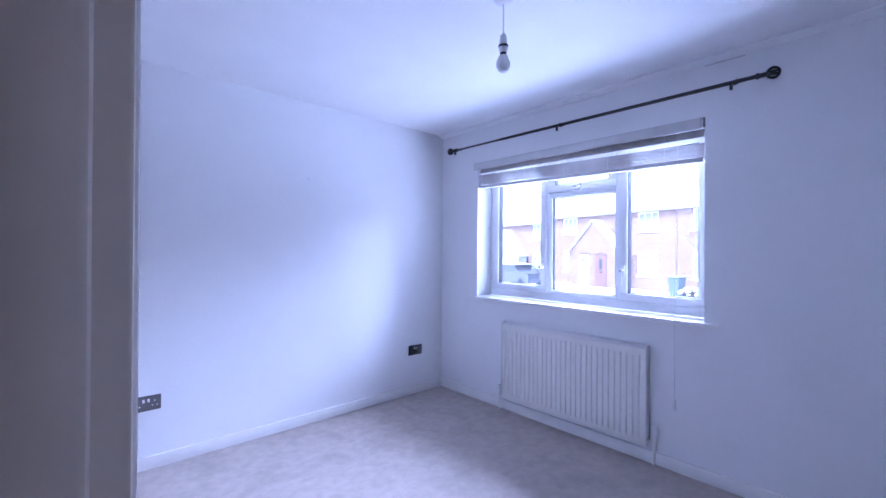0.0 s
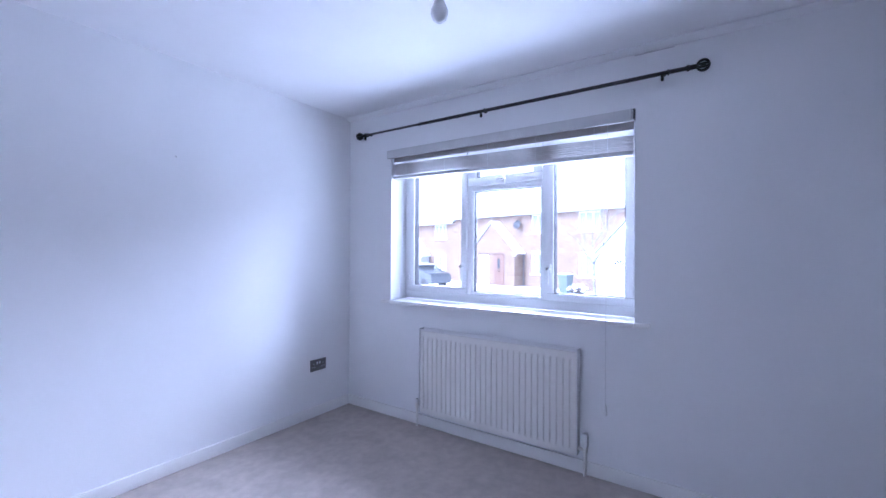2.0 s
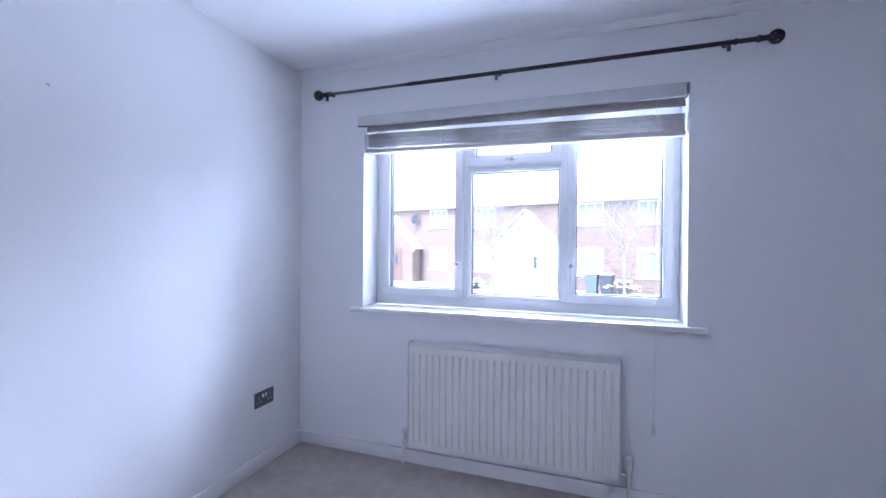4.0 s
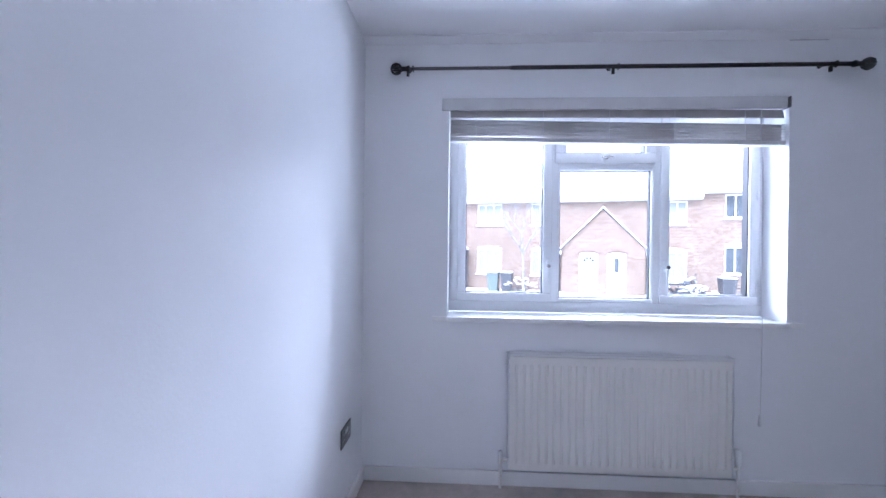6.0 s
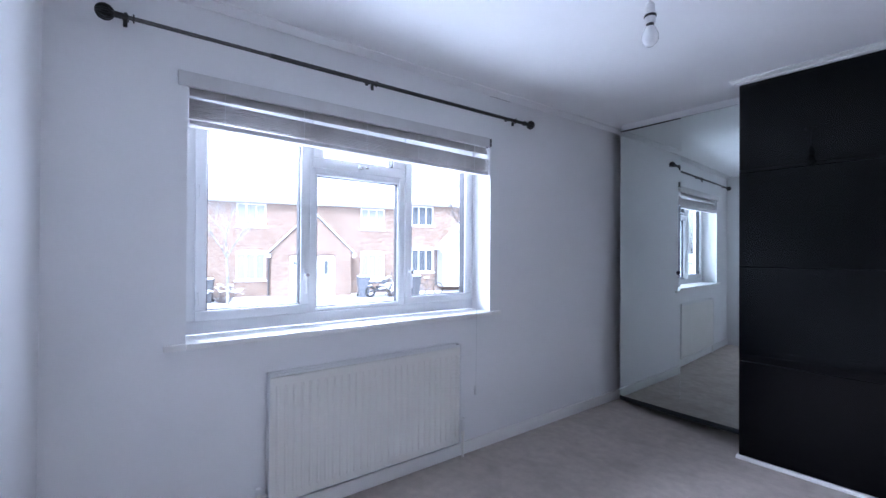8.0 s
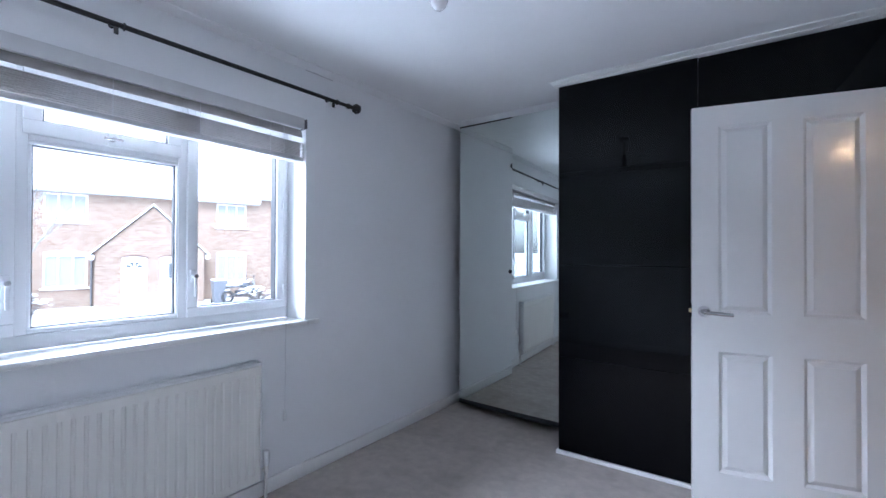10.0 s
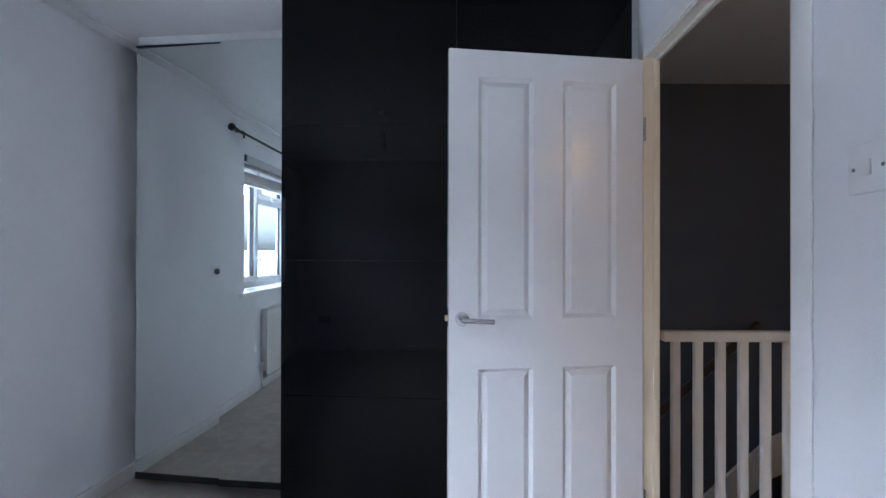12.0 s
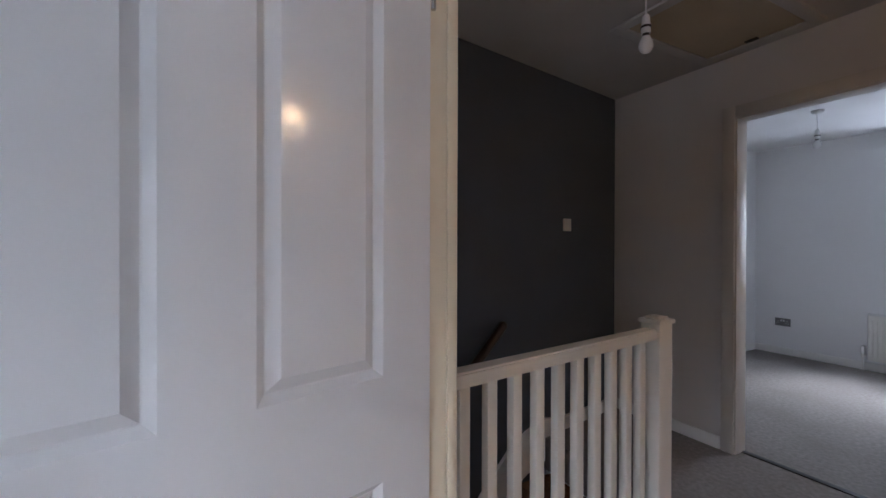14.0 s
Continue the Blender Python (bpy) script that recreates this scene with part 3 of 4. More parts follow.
ward = thing("sliding_wardrobe", (0.8, YB, 0), "tall wardrobe with black gloss glass sliding doors and white trim", "wardrobe")
bm = B()
box(bm, 1.486, 1.511, YR + 0.075, YB - 0.068, 0.026, 2.329)
part("side_panel", bturn(bm), BLACKF, ward)
bm = B()
box(bm, 0.026, 0.044, YR + 0.075, YB - 0.068, 0.026, 2.329)
part("side_panel", bturn(bm), BLACKF, ward)
part("back_panel", bturn(box(B(), 0.045, 1.485, YR + 0.075, YR + 0.085, 0.026, 2.329)), BLACKF, ward)
part("cornice", bturn(box(B(), -0.0185, 1.545, YB - 0.059, YB + 0.086, 2.3365, ZC - 0.001, 0.002)), TRIM, ward, "white painted top trim")
part("top_track", bturn(box(B(), 0.012, 1.530, YB - 0.059, YB + 0.030, 2.330, 2.336, 0.001)), TRIM, ward, "thin white sliding door track")
part("top_panel", bturn(box(B(), 0.026, 1.511, YR + 0.075, YB - 0.067, 2.3300, 2.3355)), BLACKF, ward)
part("floor_track", bturn(box(B(), 0.026, 1.525, YB - 0.06, YB + 0.014, 0.0, 0.020, 0.003)), TRIM, ward, "white bottom track")
part("filler", bturn(box(B(), -0.024, 0.025, YB - 0.075, YB - 0.06, 0.0, 2.305, 0.001)), TRIM, ward, "white filler strip beside the doorway")
for x0, x1, y in ((0.752, 1.511, YB), (0.026, 0.750, YB - 0.012)):
    fr = B()
    box(fr, x0, x1, y - 0.026, y - 0.006, 0.022, 2.329)
    d = part("sliding_door", bturn(fr), BLACKF, ward)
    z_edges = (0.022, 0.61, 1.194, 1.776, 2.329)
    for za, zb_ in zip(z_edges, z_edges[1:]):
        part("glass_panel", bturn(box(B(), x0, x1, y - 0.0058, y, za + 0.0012, zb_ - 0.0012, 0.0012)), BLACKG, d, "black gloss glass panel", smooth=False)

mw = thing("mirror_wardrobe", (2.0, -0.35, 0), "dark wardrobe with two tall sliding mirror doors clear of the wall", "wardrobe")
ML = Matrix.Translation((2.430, -0.160, 0)) @ pose(0, 0, 0, 0, 0, 0.9)      # plane of the rear mirror
MR = Matrix.Translation((2.000, -0.140, 0)) @ pose(0, 0, 0, 0, 0, 2.75)     # plane of the front mirror


def turned(bm, m):
    bmesh.ops.transform(bm, matrix=m, verts=bm.verts)
    return bm


part("carcass", turned(box(B(), -0.425, 0.415, -0.44, -0.085, 0.09, 2.255), MR), BLACKF, mw)
part("plinth", turned(box(B(), -0.85, -0.01, -0.27, 0.0, 0.0, 0.089), Matrix.Translation((2.43, -0.303, 0)) @ pose(0, 0, 0, 0, 0, 4.7)), BLACKF, mw)
# Added board that covers the shaded gap between wardrobe and ceiling.
part("gap_cover", turned(box(B(), -0.425, 0.425, -0.060, -0.050, 2.2565, ZC - 0.001), MR), CEIL, mw, "white board added to cover the dark gap above")
part("top_rail", turned(box(B(), -0.425, 0.425, -0.045, -0.030, 2.282, 2.291, 0.002), MR), BLACKF, mw, "dark metal door rail")
for m, x0, x1, z0 in ((ML, -0.515, 0.0, 0.088), (MR, -0.452, -0.058, 0.098)):
    d = part("mirror_door", turned(box(B(), x0, x1, -0.014, -0.0045, z0, 2.281), m), BLACKF, mw)
    part("mirror", turned(box(B(), x0 + 0.001, x1 - 0.001, -0.0042, 0.0, z0 + 0.001, 2.280, 0.0012), m), MIRROR, d, "plain mirror glass", smooth=False)
    # Black edge made deeper to stand for the shadow under the door.
    part("bottom_rail", turned(box(B(), x0, x1, -0.012, 0.001, z0 - 0.034, z0 - 0.0005, 0.001), m), BLACKF, d, "dark metal edge, deepened for the shade below")
    if m is ML:
        bm = B()
        rod(bm, (-0.473, 0.0002, 1.13), (-0.473, 0.012, 1.13), 0.006)
        rod(bm, (-0.473, 0.012, 1.13), (-0.473, 0.024, 1.13), 0.013, 0.015, 18)
        part("knob", turned(bm, m), BLACKP, d, "small dark round knob")

# ---- door ----
DA = radians(15.4)
leafm = Matrix.Translation((0.012, 0.003, 0)) @ Matrix.Rotation(DA, 4, "Z")
DW, DH, DT = 0.762, 1.995, 0.035
door = thing("door_1", (0.012, 0.003, 0), "white gloss four-panel moulded door standing open", "door", kind="structure")


def leaf():
    bm = B()
    xs = [-0.014, 0.098, 0.317, 0.435, 0.650, DW]
    zs = [0.022, 0.202, 0.790, 0.978, 1.895, DH]
    for y, sgn in ((0.0, 1), (-DT, -1)):
        vs = [[bm.verts.new((x, y, z)) for x in xs] for z in zs]
        panels = []
        for k in range(5):
            for i in range(5):
                q = (vs[k][i], vs[k][i + 1], vs[k + 1][i + 1], vs[k + 1][i])
                f = bm.faces.new(q if sgn < 0 else q[::-1])
                if k in (1, 3) and i in (1, 3):
                    panels.append(f)
        bm.normal_update()
        bmesh.ops.inset_individual(bm, faces=panels, thickness=0.019, depth=-0.011)
        bmesh.ops.inset_individual(bm, faces=panels, thickness=0.003, depth=-0.0005)
        bmesh.ops.inset_individual(bm, faces=panels, thickness=0.029, depth=0.0100)
    for x in (xs[0], DW):
        for a, b in zip(zs, zs[1:]):
            bm.faces.new([bm.verts.new(p) for p in ((x, 0, a), (x, -DT, a), (x, -DT, b), (x, 0, b))])
    for z in (zs[0], zs[-1]):
        for a, b in zip(xs, xs[1:]):
            bm.faces.new([bm.verts.new(p) for p in ((a, 0, z), (b, 0, z), (b, -DT, z), (a, -DT, z))])
    bmesh.ops.remove_doubles(bm, verts=bm.verts, dist=1e-5)
    bmesh.ops.transform(bm, matrix=leafm, verts=bm.verts)
    return bm


part("leaf", leaf(), DOORW, door, smooth=False)


def dpart(name, bm, mat, parent, label=""):
    bmesh.ops.transform(bm, matrix=leafm, verts=bm.verts)
    return part(name, bm, mat, parent, label)


for s in (1, -1):
    y0 = 0.0005 if s > 0 else -DT - 0.0005
    bm = B()
    rod(bm, (0.712, y0, 0.982), (0.712, y0 + s * 0.009, 0.982), 0.026, n=28)
    h = dpart("handle", bm, CHROME, door, "satin steel lever handle on a round rose")
    bm = B()
    rod(bm, (0.712, y0 + s * 0.009, 0.982), (0.712, y0 + s * 0.046, 0.982), 0.0095, n=18)
    ball(bm, (0.712, y0 + s * 0.046, 0.982), 0.0105)
    rod(bm, (0.712, y0 + s * 0.046, 0.982), (0.60, y0 + s * 0.048, 0.976), 0.0095, n=18)
    dpart("lever", bm, CHROME, h)
dpart("latch_bolt", box(B(), DW + 0.0005, DW + 0.012, -0.024, -0.010, 0.973, 0.993, 0.001), BRASS, door, "pale brass latch bolt")
dpart("latch_plate", box(B(), DW + 0.0002, DW + 0.0015, -0.029, -0.005, 0.95, 1.02), CHROME, door)
for z in (0.25, 1.72):
    bm = B()
    rod(bm, (-0.019, 0.003, z - 0.045), (-0.019, 0.003, z + 0.045), 0.005)
    box(bm, -0.0158, -0.0142, -DT + 0.003, -0.004, z - 0.045, z + 0.045)
    dpart("hinge", bm, CHROME, door, "steel butt hinge")

# ---- landing ----
LZ = 2.329                                # landing ceiling
LY1, FX = 2.9, -5.3                       # end of the landing, far wall of the other bedroom


def yd(x):
    return YD + 0.155 * (x - XF)


def yr(x):
    """The banister's line along the edge of the stairwell."""
    return -0.34 + 0.13 * (x + 1.25)


def prism(bm, pts, z0, z1):
    lo, hi = ([bm.verts.new((x, y, z)) for x, y in pts] for z in (z0, z1))
    bm.faces.new(lo[::-1])
    bm.faces.new(hi)
    for k in range(len(pts)):
        j = (k + 1) % len(pts)
        bm.faces.new((lo[k], lo[j], hi[j], hi[k]))
    return bm



bm = B()
vs = [bm.verts.new((x, yd(x) - t, z)) for x in (XF, 1.6) for t in (0.0, 0.1) for z in (-2.5, ZC)]
for f in ((0, 1, 3, 2), (4, 6, 7, 5), (0, 4, 5, 1), (2, 3, 7, 6), (0, 2, 6, 4), (1, 5, 7, 3)):
    bm.faces.new([vs[k] for k in f])
solid("wall_landing_dark", bm, DARK, "charcoal grey painted stairwell wall", "wall", "structure")
FY0, FY1, FZ = -0.580, 0.135, 1.958
bm = B()
box(bm, XF - 0.1, XF, YD - 0.6, FY0 - 0.03, -0.2, ZC)
box(bm, XF - 0.1, XF, FY1 + 0.03, LY1, -0.2, ZC)
box(bm, XF - 0.1, XF, FY0 - 0.03, FY1 + 0.03, FZ + 0.03, ZC)
solid("wall_landing_west", bm, LWALL, "white landing wall with doorway, dimness in its colour", "wall", "structure")
slab("wall_landing_north", XF - 0.1, XD0, LY1, LY1 + 0.1, -0.2, ZC, LWALL, "white end wall of the landing, dimness in its colour")
bm = B()
box(bm, XD0, XD1, YD, YR - 0.1, 0, ZC)
solid("wall_landing_east", bm, WALL, "white painted wall beside the stairs", "wall", "structure")
bm = B()
prism(bm, [(XF, YD), (-1.47, yd(-1.47)), (-1.47, yr(-1.47) - 0.035), (XD0, yr(XD0) - 0.035), (XD0, LY1), (XF, LY1)], -0.2, 0)
solid("floor_landing", bm, CARPET2, "grey brown carpet on the landing", "floor", "structure")
slab("ceiling_landing", XF, XD0, YD - 0.1, LY1, LZ, ZC + 0.2, LCEIL, "white landing ceiling, darkened to look dim", "ceiling")
solid("wall_stairwell_side", prism(B(), [(-1.5, yr(-1.5) - 0.034), (XD0, yr(XD0) - 0.034), (XD0 + 1.7, yr(XD0) - 0.034), (XD0 + 1.7, yr(XD0)), (XD0, yr(XD0)), (-1.5, yr(-1.5))], -2.5, -0.2), WALL,
      "white wall under the landing edge", "wall", "structure")
slab("wall_stairwell_end", XD0 + 1.7, XD0 + 1.8, YD - 0.1, -0.1, -2.5, -0.2, WALL, "white wall at the stair foot")
# Unseen wall added to keep outdoor light out of the stairwell.
slab("wall_stairwell_back", -1.6, -1.5005, YD - 0.1, -0.1, -2.5, -0.2005, WALL, "unseen white wall added under the top step")
slab("ceiling_stairwell", XD0, XD0 + 1.8, YD - 0.1, -0.1, -0.25, -0.2005, CEIL, "ceiling over the lower stairs", "ceiling")
slab("floor_stairwell", -1.5, XD0 + 1.8, YD - 0.1, -0.1, -2.6, -2.5, CARPET2, "carpet at the stair foot", "floor")

stairs = thing("staircase", (-1.45, -0.94, 0), "carpeted staircase going down beside the dark wall", "staircase", kind="structure")
for i in range(11):
    x = -1.468 + 0.222 * i
    z = -0.2 * (i + 1)
    bm = B()
    box(bm, x, x + 0.25, yd(x + 0.25) + 0.03, min(yr(x), -0.21) - 0.04, z - 0.2, z, 0.01)
    part("tread", bm, STAIRC, stairs, "brown carpeted tread")
bm = B()
top = []
for x, z in ((-2.27, 0.078), (-1.62, 0.085), (-1.50, 0.112), (-1.42, 0.112), (-1.30, 0.08), (-1.16, 0.02), (-0.95, -0.16), (-0.2, -0.84), (0.6, -1.56)):
    top.append((x, z))
for (xa, za), (xb, zb2) in zip(top, top[1:]):
    vs = [bm.verts.new(p) for p in ((xa, yd(xa) + 0.002, za), (xb, yd(xb) + 0.002, zb2), (xb, yd(xb) + 0.002, zb2 - 0.26), (xa, yd(xa) + 0.002, za - 0.26),
                                    (xa, yd(xa) + 0.024, za), (xb, yd(xb) + 0.024, zb2), (xb, yd(xb) + 0.024, zb2 - 0.26), (xa, yd(xa) + 0.024, za - 0.26))]
    for f in ((0, 1, 5, 4), (4, 5, 6, 7), (0, 3, 2, 1), (0, 4, 7, 3), (1, 2, 6, 5)):
        bm.faces.new([vs[k] for k in f])
part("stair_string", bm, TRIM, stairs, "white painted stair string")

rail = thing("handrail", (-1.0, YD + 0.06, 0.5), "dark stained wooden handrail on the stairwell wall", "handrail")
bm = B()
a, b = Vector((-1.05, yd(-1.05) + 0.07, 0.765)), Vector((0.35, yd(0.35) + 0.07, -0.50))
rod(bm, a, b, 0.026, n=16)
ball(bm, a, 0.026)
part("rail", bm, OAK, rail)
for k in (0.12, 0.5, 0.85):
    p = a.lerp(b, k)
    bm = B()
    sweep(bm, [(p.x, yd(p.x) + 0.002, p.z - 0.06), (p.x, yd(p.x) + 0.05, p.z - 0.06), (p.x, yd(p.x) + 0.07, p.z - 0.024)], 0.006)
    part("bracket", bm, BLACKP, rail)

bal = thing("banister", (-0.7, -0.41, 0), "white gloss painted landing banister with square spindles", "banister")


def along(bm, z0, z1, w):
    vs = [bm.verts.new((x, yr(x) + t, z)) for x in (-1.153, XD0 - 0.002) for t in (-w, w) for z in (z0, z1)]
    fs = [bm.faces.new([vs[k] for k in f]) for f in ((0, 1, 3, 2), (4, 6, 7, 5), (0, 4, 5, 1), (2, 3, 7, 6), (0, 2, 6, 4), (1, 5, 7, 3))]
    bmesh.ops.bevel(bm, geom=bm.edges[:], offset=0.006, segments=2, affect="EDGES")
    return bm


part("handrail", along(B(), 0.846, 0.888, 0.029), CREAM, bal)
part("base_rail", along(B(), 0.0, 0.022, 0.029), CREAM, bal)
for i in range(10):
    x = -0.199 - 0.0965 * i
    part("spindle", box(B(), x - 0.016, x + 0.016, yr(x) - 0.016, yr(x) + 0.016, 0.0225, 0.8455, 0.003), CREAM, bal)
bm = B()
box(bm, -1.236, -1.154, -0.374, -0.292, -0.25, 0.906, 0.004)
n_ = part("newel_post", bm, CREAM, bal)
bm = B()
box(bm, -1.244, -1.146, -0.382, -0.284, 0.9065, 0.924, 0.004)
box(bm, -1.226, -1.164, -0.364, -0.302, 0.9245, 0.934, 0.004)
part("newel_cap", bm, CREAM, n_)

th = thing("wall_plate", (-1.705, yd(-1.705), 1.36), "white square switch plate on the dark wall", "switch")
tm = Matrix.Translation((-1.705, yd(-1.705), 1.36)) @ Matrix.Rotation(math.atan(0.155), 4, "Z")
for nm, w, d0, d1, h in (("plate", 0.041, 0.0005, 0.009, 0.042), ("rocker", 0.010, 0.0095, 0.013, 0.016)):
    bm = box(B(), -w, w, d0, d1, -h, h, 0.002)
    bmesh.ops.transform(bm, matrix=tm, verts=bm.verts)
    part(nm, bm, PLASTIC, th)
skirting("baseboard_landing", [(XF, XF + 0.016, YD, FY0 - 0.085), (XF, XF + 0.016, FY1 + 0.085, LY1)])

hat = thing("loft_hatch", (-1.83, -0.45, LZ), "yellowed painted loft hatch with a dark gap around it", "loft hatch")
bm = B()
hx0, hx1, hy0, hy1 = -2.175, -1.47, -0.69, -0.215
for x0, x1, y0, y1 in ((hx0 - 0.06, hx1 + 0.06, hy0 - 0.06, hy0), (hx0 - 0.06, hx1 + 0.06, hy1, hy1 + 0.06), (hx0 - 0.06, hx0, hy0, hy1), (hx1, hx1 + 0.06, hy0, hy1)):
    box(bm, x0, x1, y0, y1, LZ - 0.014, LZ - 0.0005, 0.003)
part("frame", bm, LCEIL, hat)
part("panel", box(B(), hx0 + 0.006, hx1 - 0.006, hy0 + 0.006, hy1 - 0.006, LZ - 0.008, LZ - 0.001), HATCH, hat, "yellowed hatch board")
bm = B()
for x0, x1, y0, y1 in ((hx0, hx1, hy0, hy0 + 0.006), (hx0, hx1, hy1 - 0.006, hy1), (hx0, hx0 + 0.006, hy0, hy1), (hx1 - 0.006, hx1, hy0, hy1)):
    box(bm, x0, x1, y0, y1, LZ - 0.004, LZ - 0.0005)
part("gap", bm, BLACKP, hat)
part("catch", box(B(), hx0 + 0.02, hx0 + 0.045, -0.47, -0.41, LZ - 0.016, LZ - 0.0085, 0.002), BLACKP, hat, "dark metal catch")

pendant(-1.192, -0.385, ZC - 0.018, "bare white pendant lamp above the landing, unlit", LZ)
warm = thing("ceiling_lamp", (-1.6, 2.35, LZ), "lit warm bulb in a white ceiling holder", "ceiling lamp")
part("holder", lathe(B(), (-1.6, 2.35, LZ - 0.05), [(0.02, 0), (0.03, 0.02), (0.045, 0.035), (0.046, 0.0495)], 20), PLASTIC, warm)
part("bulb", lathe(B(), (-1.6, 2.35, LZ - 0.125), [(0.002, 0), (0.012, 0.002), (0.023, 0.012), (0.029, 0.028), (0.0285, 0.042), (0.022, 0.058), (0.017, 0.0745)], 20), BULB, warm, "lit warm bulb")
LIT = bpy.data.materials.new("lit_bulb")
LIT.use_nodes = True
LIT.node_tree.nodes["Principled BSDF"].inputs["Emission Color"].default_value = (1.0, 0.58, 0.24, 1)
LIT.node_tree.nodes["Principled BSDF"].inputs["Emission Strength"].default_value = LAMP_GLOW
for o in warm.children:
    if o.name.startswith("bulb"):
        o.data.materials[0] = LIT

# other bedroom's doorway and room
lin2 = thing("door_frame", (XF - 0.05, FY0, 0), "white door lining of the other bedroom, darkened as in shade", "door frame", kind="structure")
for y0, y1 in ((FY0 - 0.03, FY0), (FY1, FY1 + 0.03)):
    part("jamb", box(B(), XF - 0.104, XF + 0.004, y0, y1, 0, FZ + 0.03, 0.003), DIMGLOSS, lin2)
part("head_jamb", box(B(), XF - 0.104, XF + 0.004, FY0, FY1, FZ, FZ + 0.03, 0.003), DIMGLOSS, lin2)
for y0, y1 in ((FY0 - 0.075, FY0 - 0.008), (FY1 + 0.008, FY1 + 0.075)):
    part("architrave", box(B(), XF + 0.0045, XF + 0.016, y0, y1, 0, FZ + 0.075, 0.003), DIMGLOSS, lin2)
part("architrave", box(B(), XF + 0.0045, XF + 0.016, FY0 - 0.007, FY1 + 0.007, FZ + 0.008, FZ + 0.075, 0.003), DIMGLOSS, lin2)
part("threshold_strip", box(B(), XF - 0.10, XF - 0.06, FY0, FY1, 0.0005, 0.006, 0.002), BLACKP, lin2, "dark threshold strip")
OY0, OY1 = -1.86, 1.7
slab("floor_other", FX, XF, OY0, OY1, -0.2, 0, CARPET2, "grey carpet of the other bedroom", "floor")
slab("ceiling_other", FX - 0.1, XF - 0.1, OY0 - 0.1, OY1 + 0.1, ZC, ZC + 0.2, CEIL, "white ceiling of the other bedroom", "ceiling")
slab("wall_other_south", FX, XF - 0.1, OY0 - 0.1, OY0, -0.2, ZC, WALL, "white painted wall of the other bedroom")
slab("wall_other_north", FX, XF - 0.1, OY1, OY1 + 0.1, -0.2, ZC, WALL, "white painted wall of the other bedroom")
OW0, OW1 = -0.58, 0.95
bm = B()
box(bm, FX - 0.25, FX, OY0 - 0.1, OW0, -0.2, ZC)
box(bm, FX - 0.25, FX, OW1, OY1 + 0.1, -0.2, ZC)
box(bm, FX - 0.25, FX, OW0, OW1, -0.2, 0.9)
box(bm, FX - 0.25, FX, OW0, OW1, 2.03, ZC)
bmesh.ops.remove_doubles(bm, verts=bm.verts, dist=1e-4)
solid("wall_other_west", bm, WALL, "white painted window wall of the other bedroom", "wall", "structure")
skirting("baseboard_other", [(FX, FX + 0.016, OY0, OY1), (FX + 0.017, XF - 0.1, OY0, OY0 + 0.016)])
w2 = thing("window_2", (FX - 0.15, 0.2, 0.9), "white uPVC window of the other bedroom", "window", kind="structure")
bm = B()
for y0, y1, z0, z1 in ((OW0, OW1, 0.9, 0.96), (OW0, OW1, 1.97, 2.03), (OW0, OW0 + 0.06, 0.96, 1.97), (OW1 - 0.06, OW1, 0.96, 1.97), (0.16, 0.22, 0.96, 1.97)):
    box(bm, FX - 0.2, FX - 0.13, y0, y1, z0, z1, 0.004)
part("window_frame", bm, UPVC, w2)
p2 = part("pane", box(B(), FX - 0.168, FX - 0.162, OW0 + 0.055, OW1 - 0.055, 0.955, 1.975), PANE, w2, "clear glass pane")
p2.visible_shadow = False
radiator(FX + 0.055, -0.86, 0.5, 0.107, 0.56, -1, "white panel radiator under the other bedroom's window")
socket(FX, -1.58, 0.365, 1, "x")
pendant(-4.0, -0.82, ZC, "bare white pendant lamp in the other bedroom")

# ---- street ----
bm = B()
xs = [-1500, -400, -60, -10, 3.2, 8, 10, 12, 14, 16, 18, 24, 40, 80, 200, 600, 1500]
ys = [-1500, -500, -150, -60, -30, -15, -8, -2, 4, 10, 18, 30, 60, 150, 500, 1500]


def ground_z(x):
    t = min(1.0, max(0.0, (x - 5) / 12))
    return -2.75 + (GROUND + 2.75) * (t * t * (3 - 2 * t))


grid = [[bm.verts.new((x, y, ground_z(x))) for x in xs] for y in ys]
for a, b in zip(grid, grid[1:]):
    for i in range(len(xs) - 1):
        bm.faces.new((a[i], a[i + 1], b[i + 1], b[i]))
solid("ground", bm, GROUNDM, "snow covered ground sloping up to the houses", "ground", "structure", True)

UX, UY = -0.2242, -0.9746                      # along the terrace, away to the right
TERR = Matrix(((UX, -UY, 0, 24.69), (UY, UX, 0, 3.0), (0, 0, 1, GROUND), (0, 0, 0, 1)))   # s, back, up


def placed(bm, m):
    bmesh.ops.transform(bm, matrix=m, verts=bm.verts)
    return bm


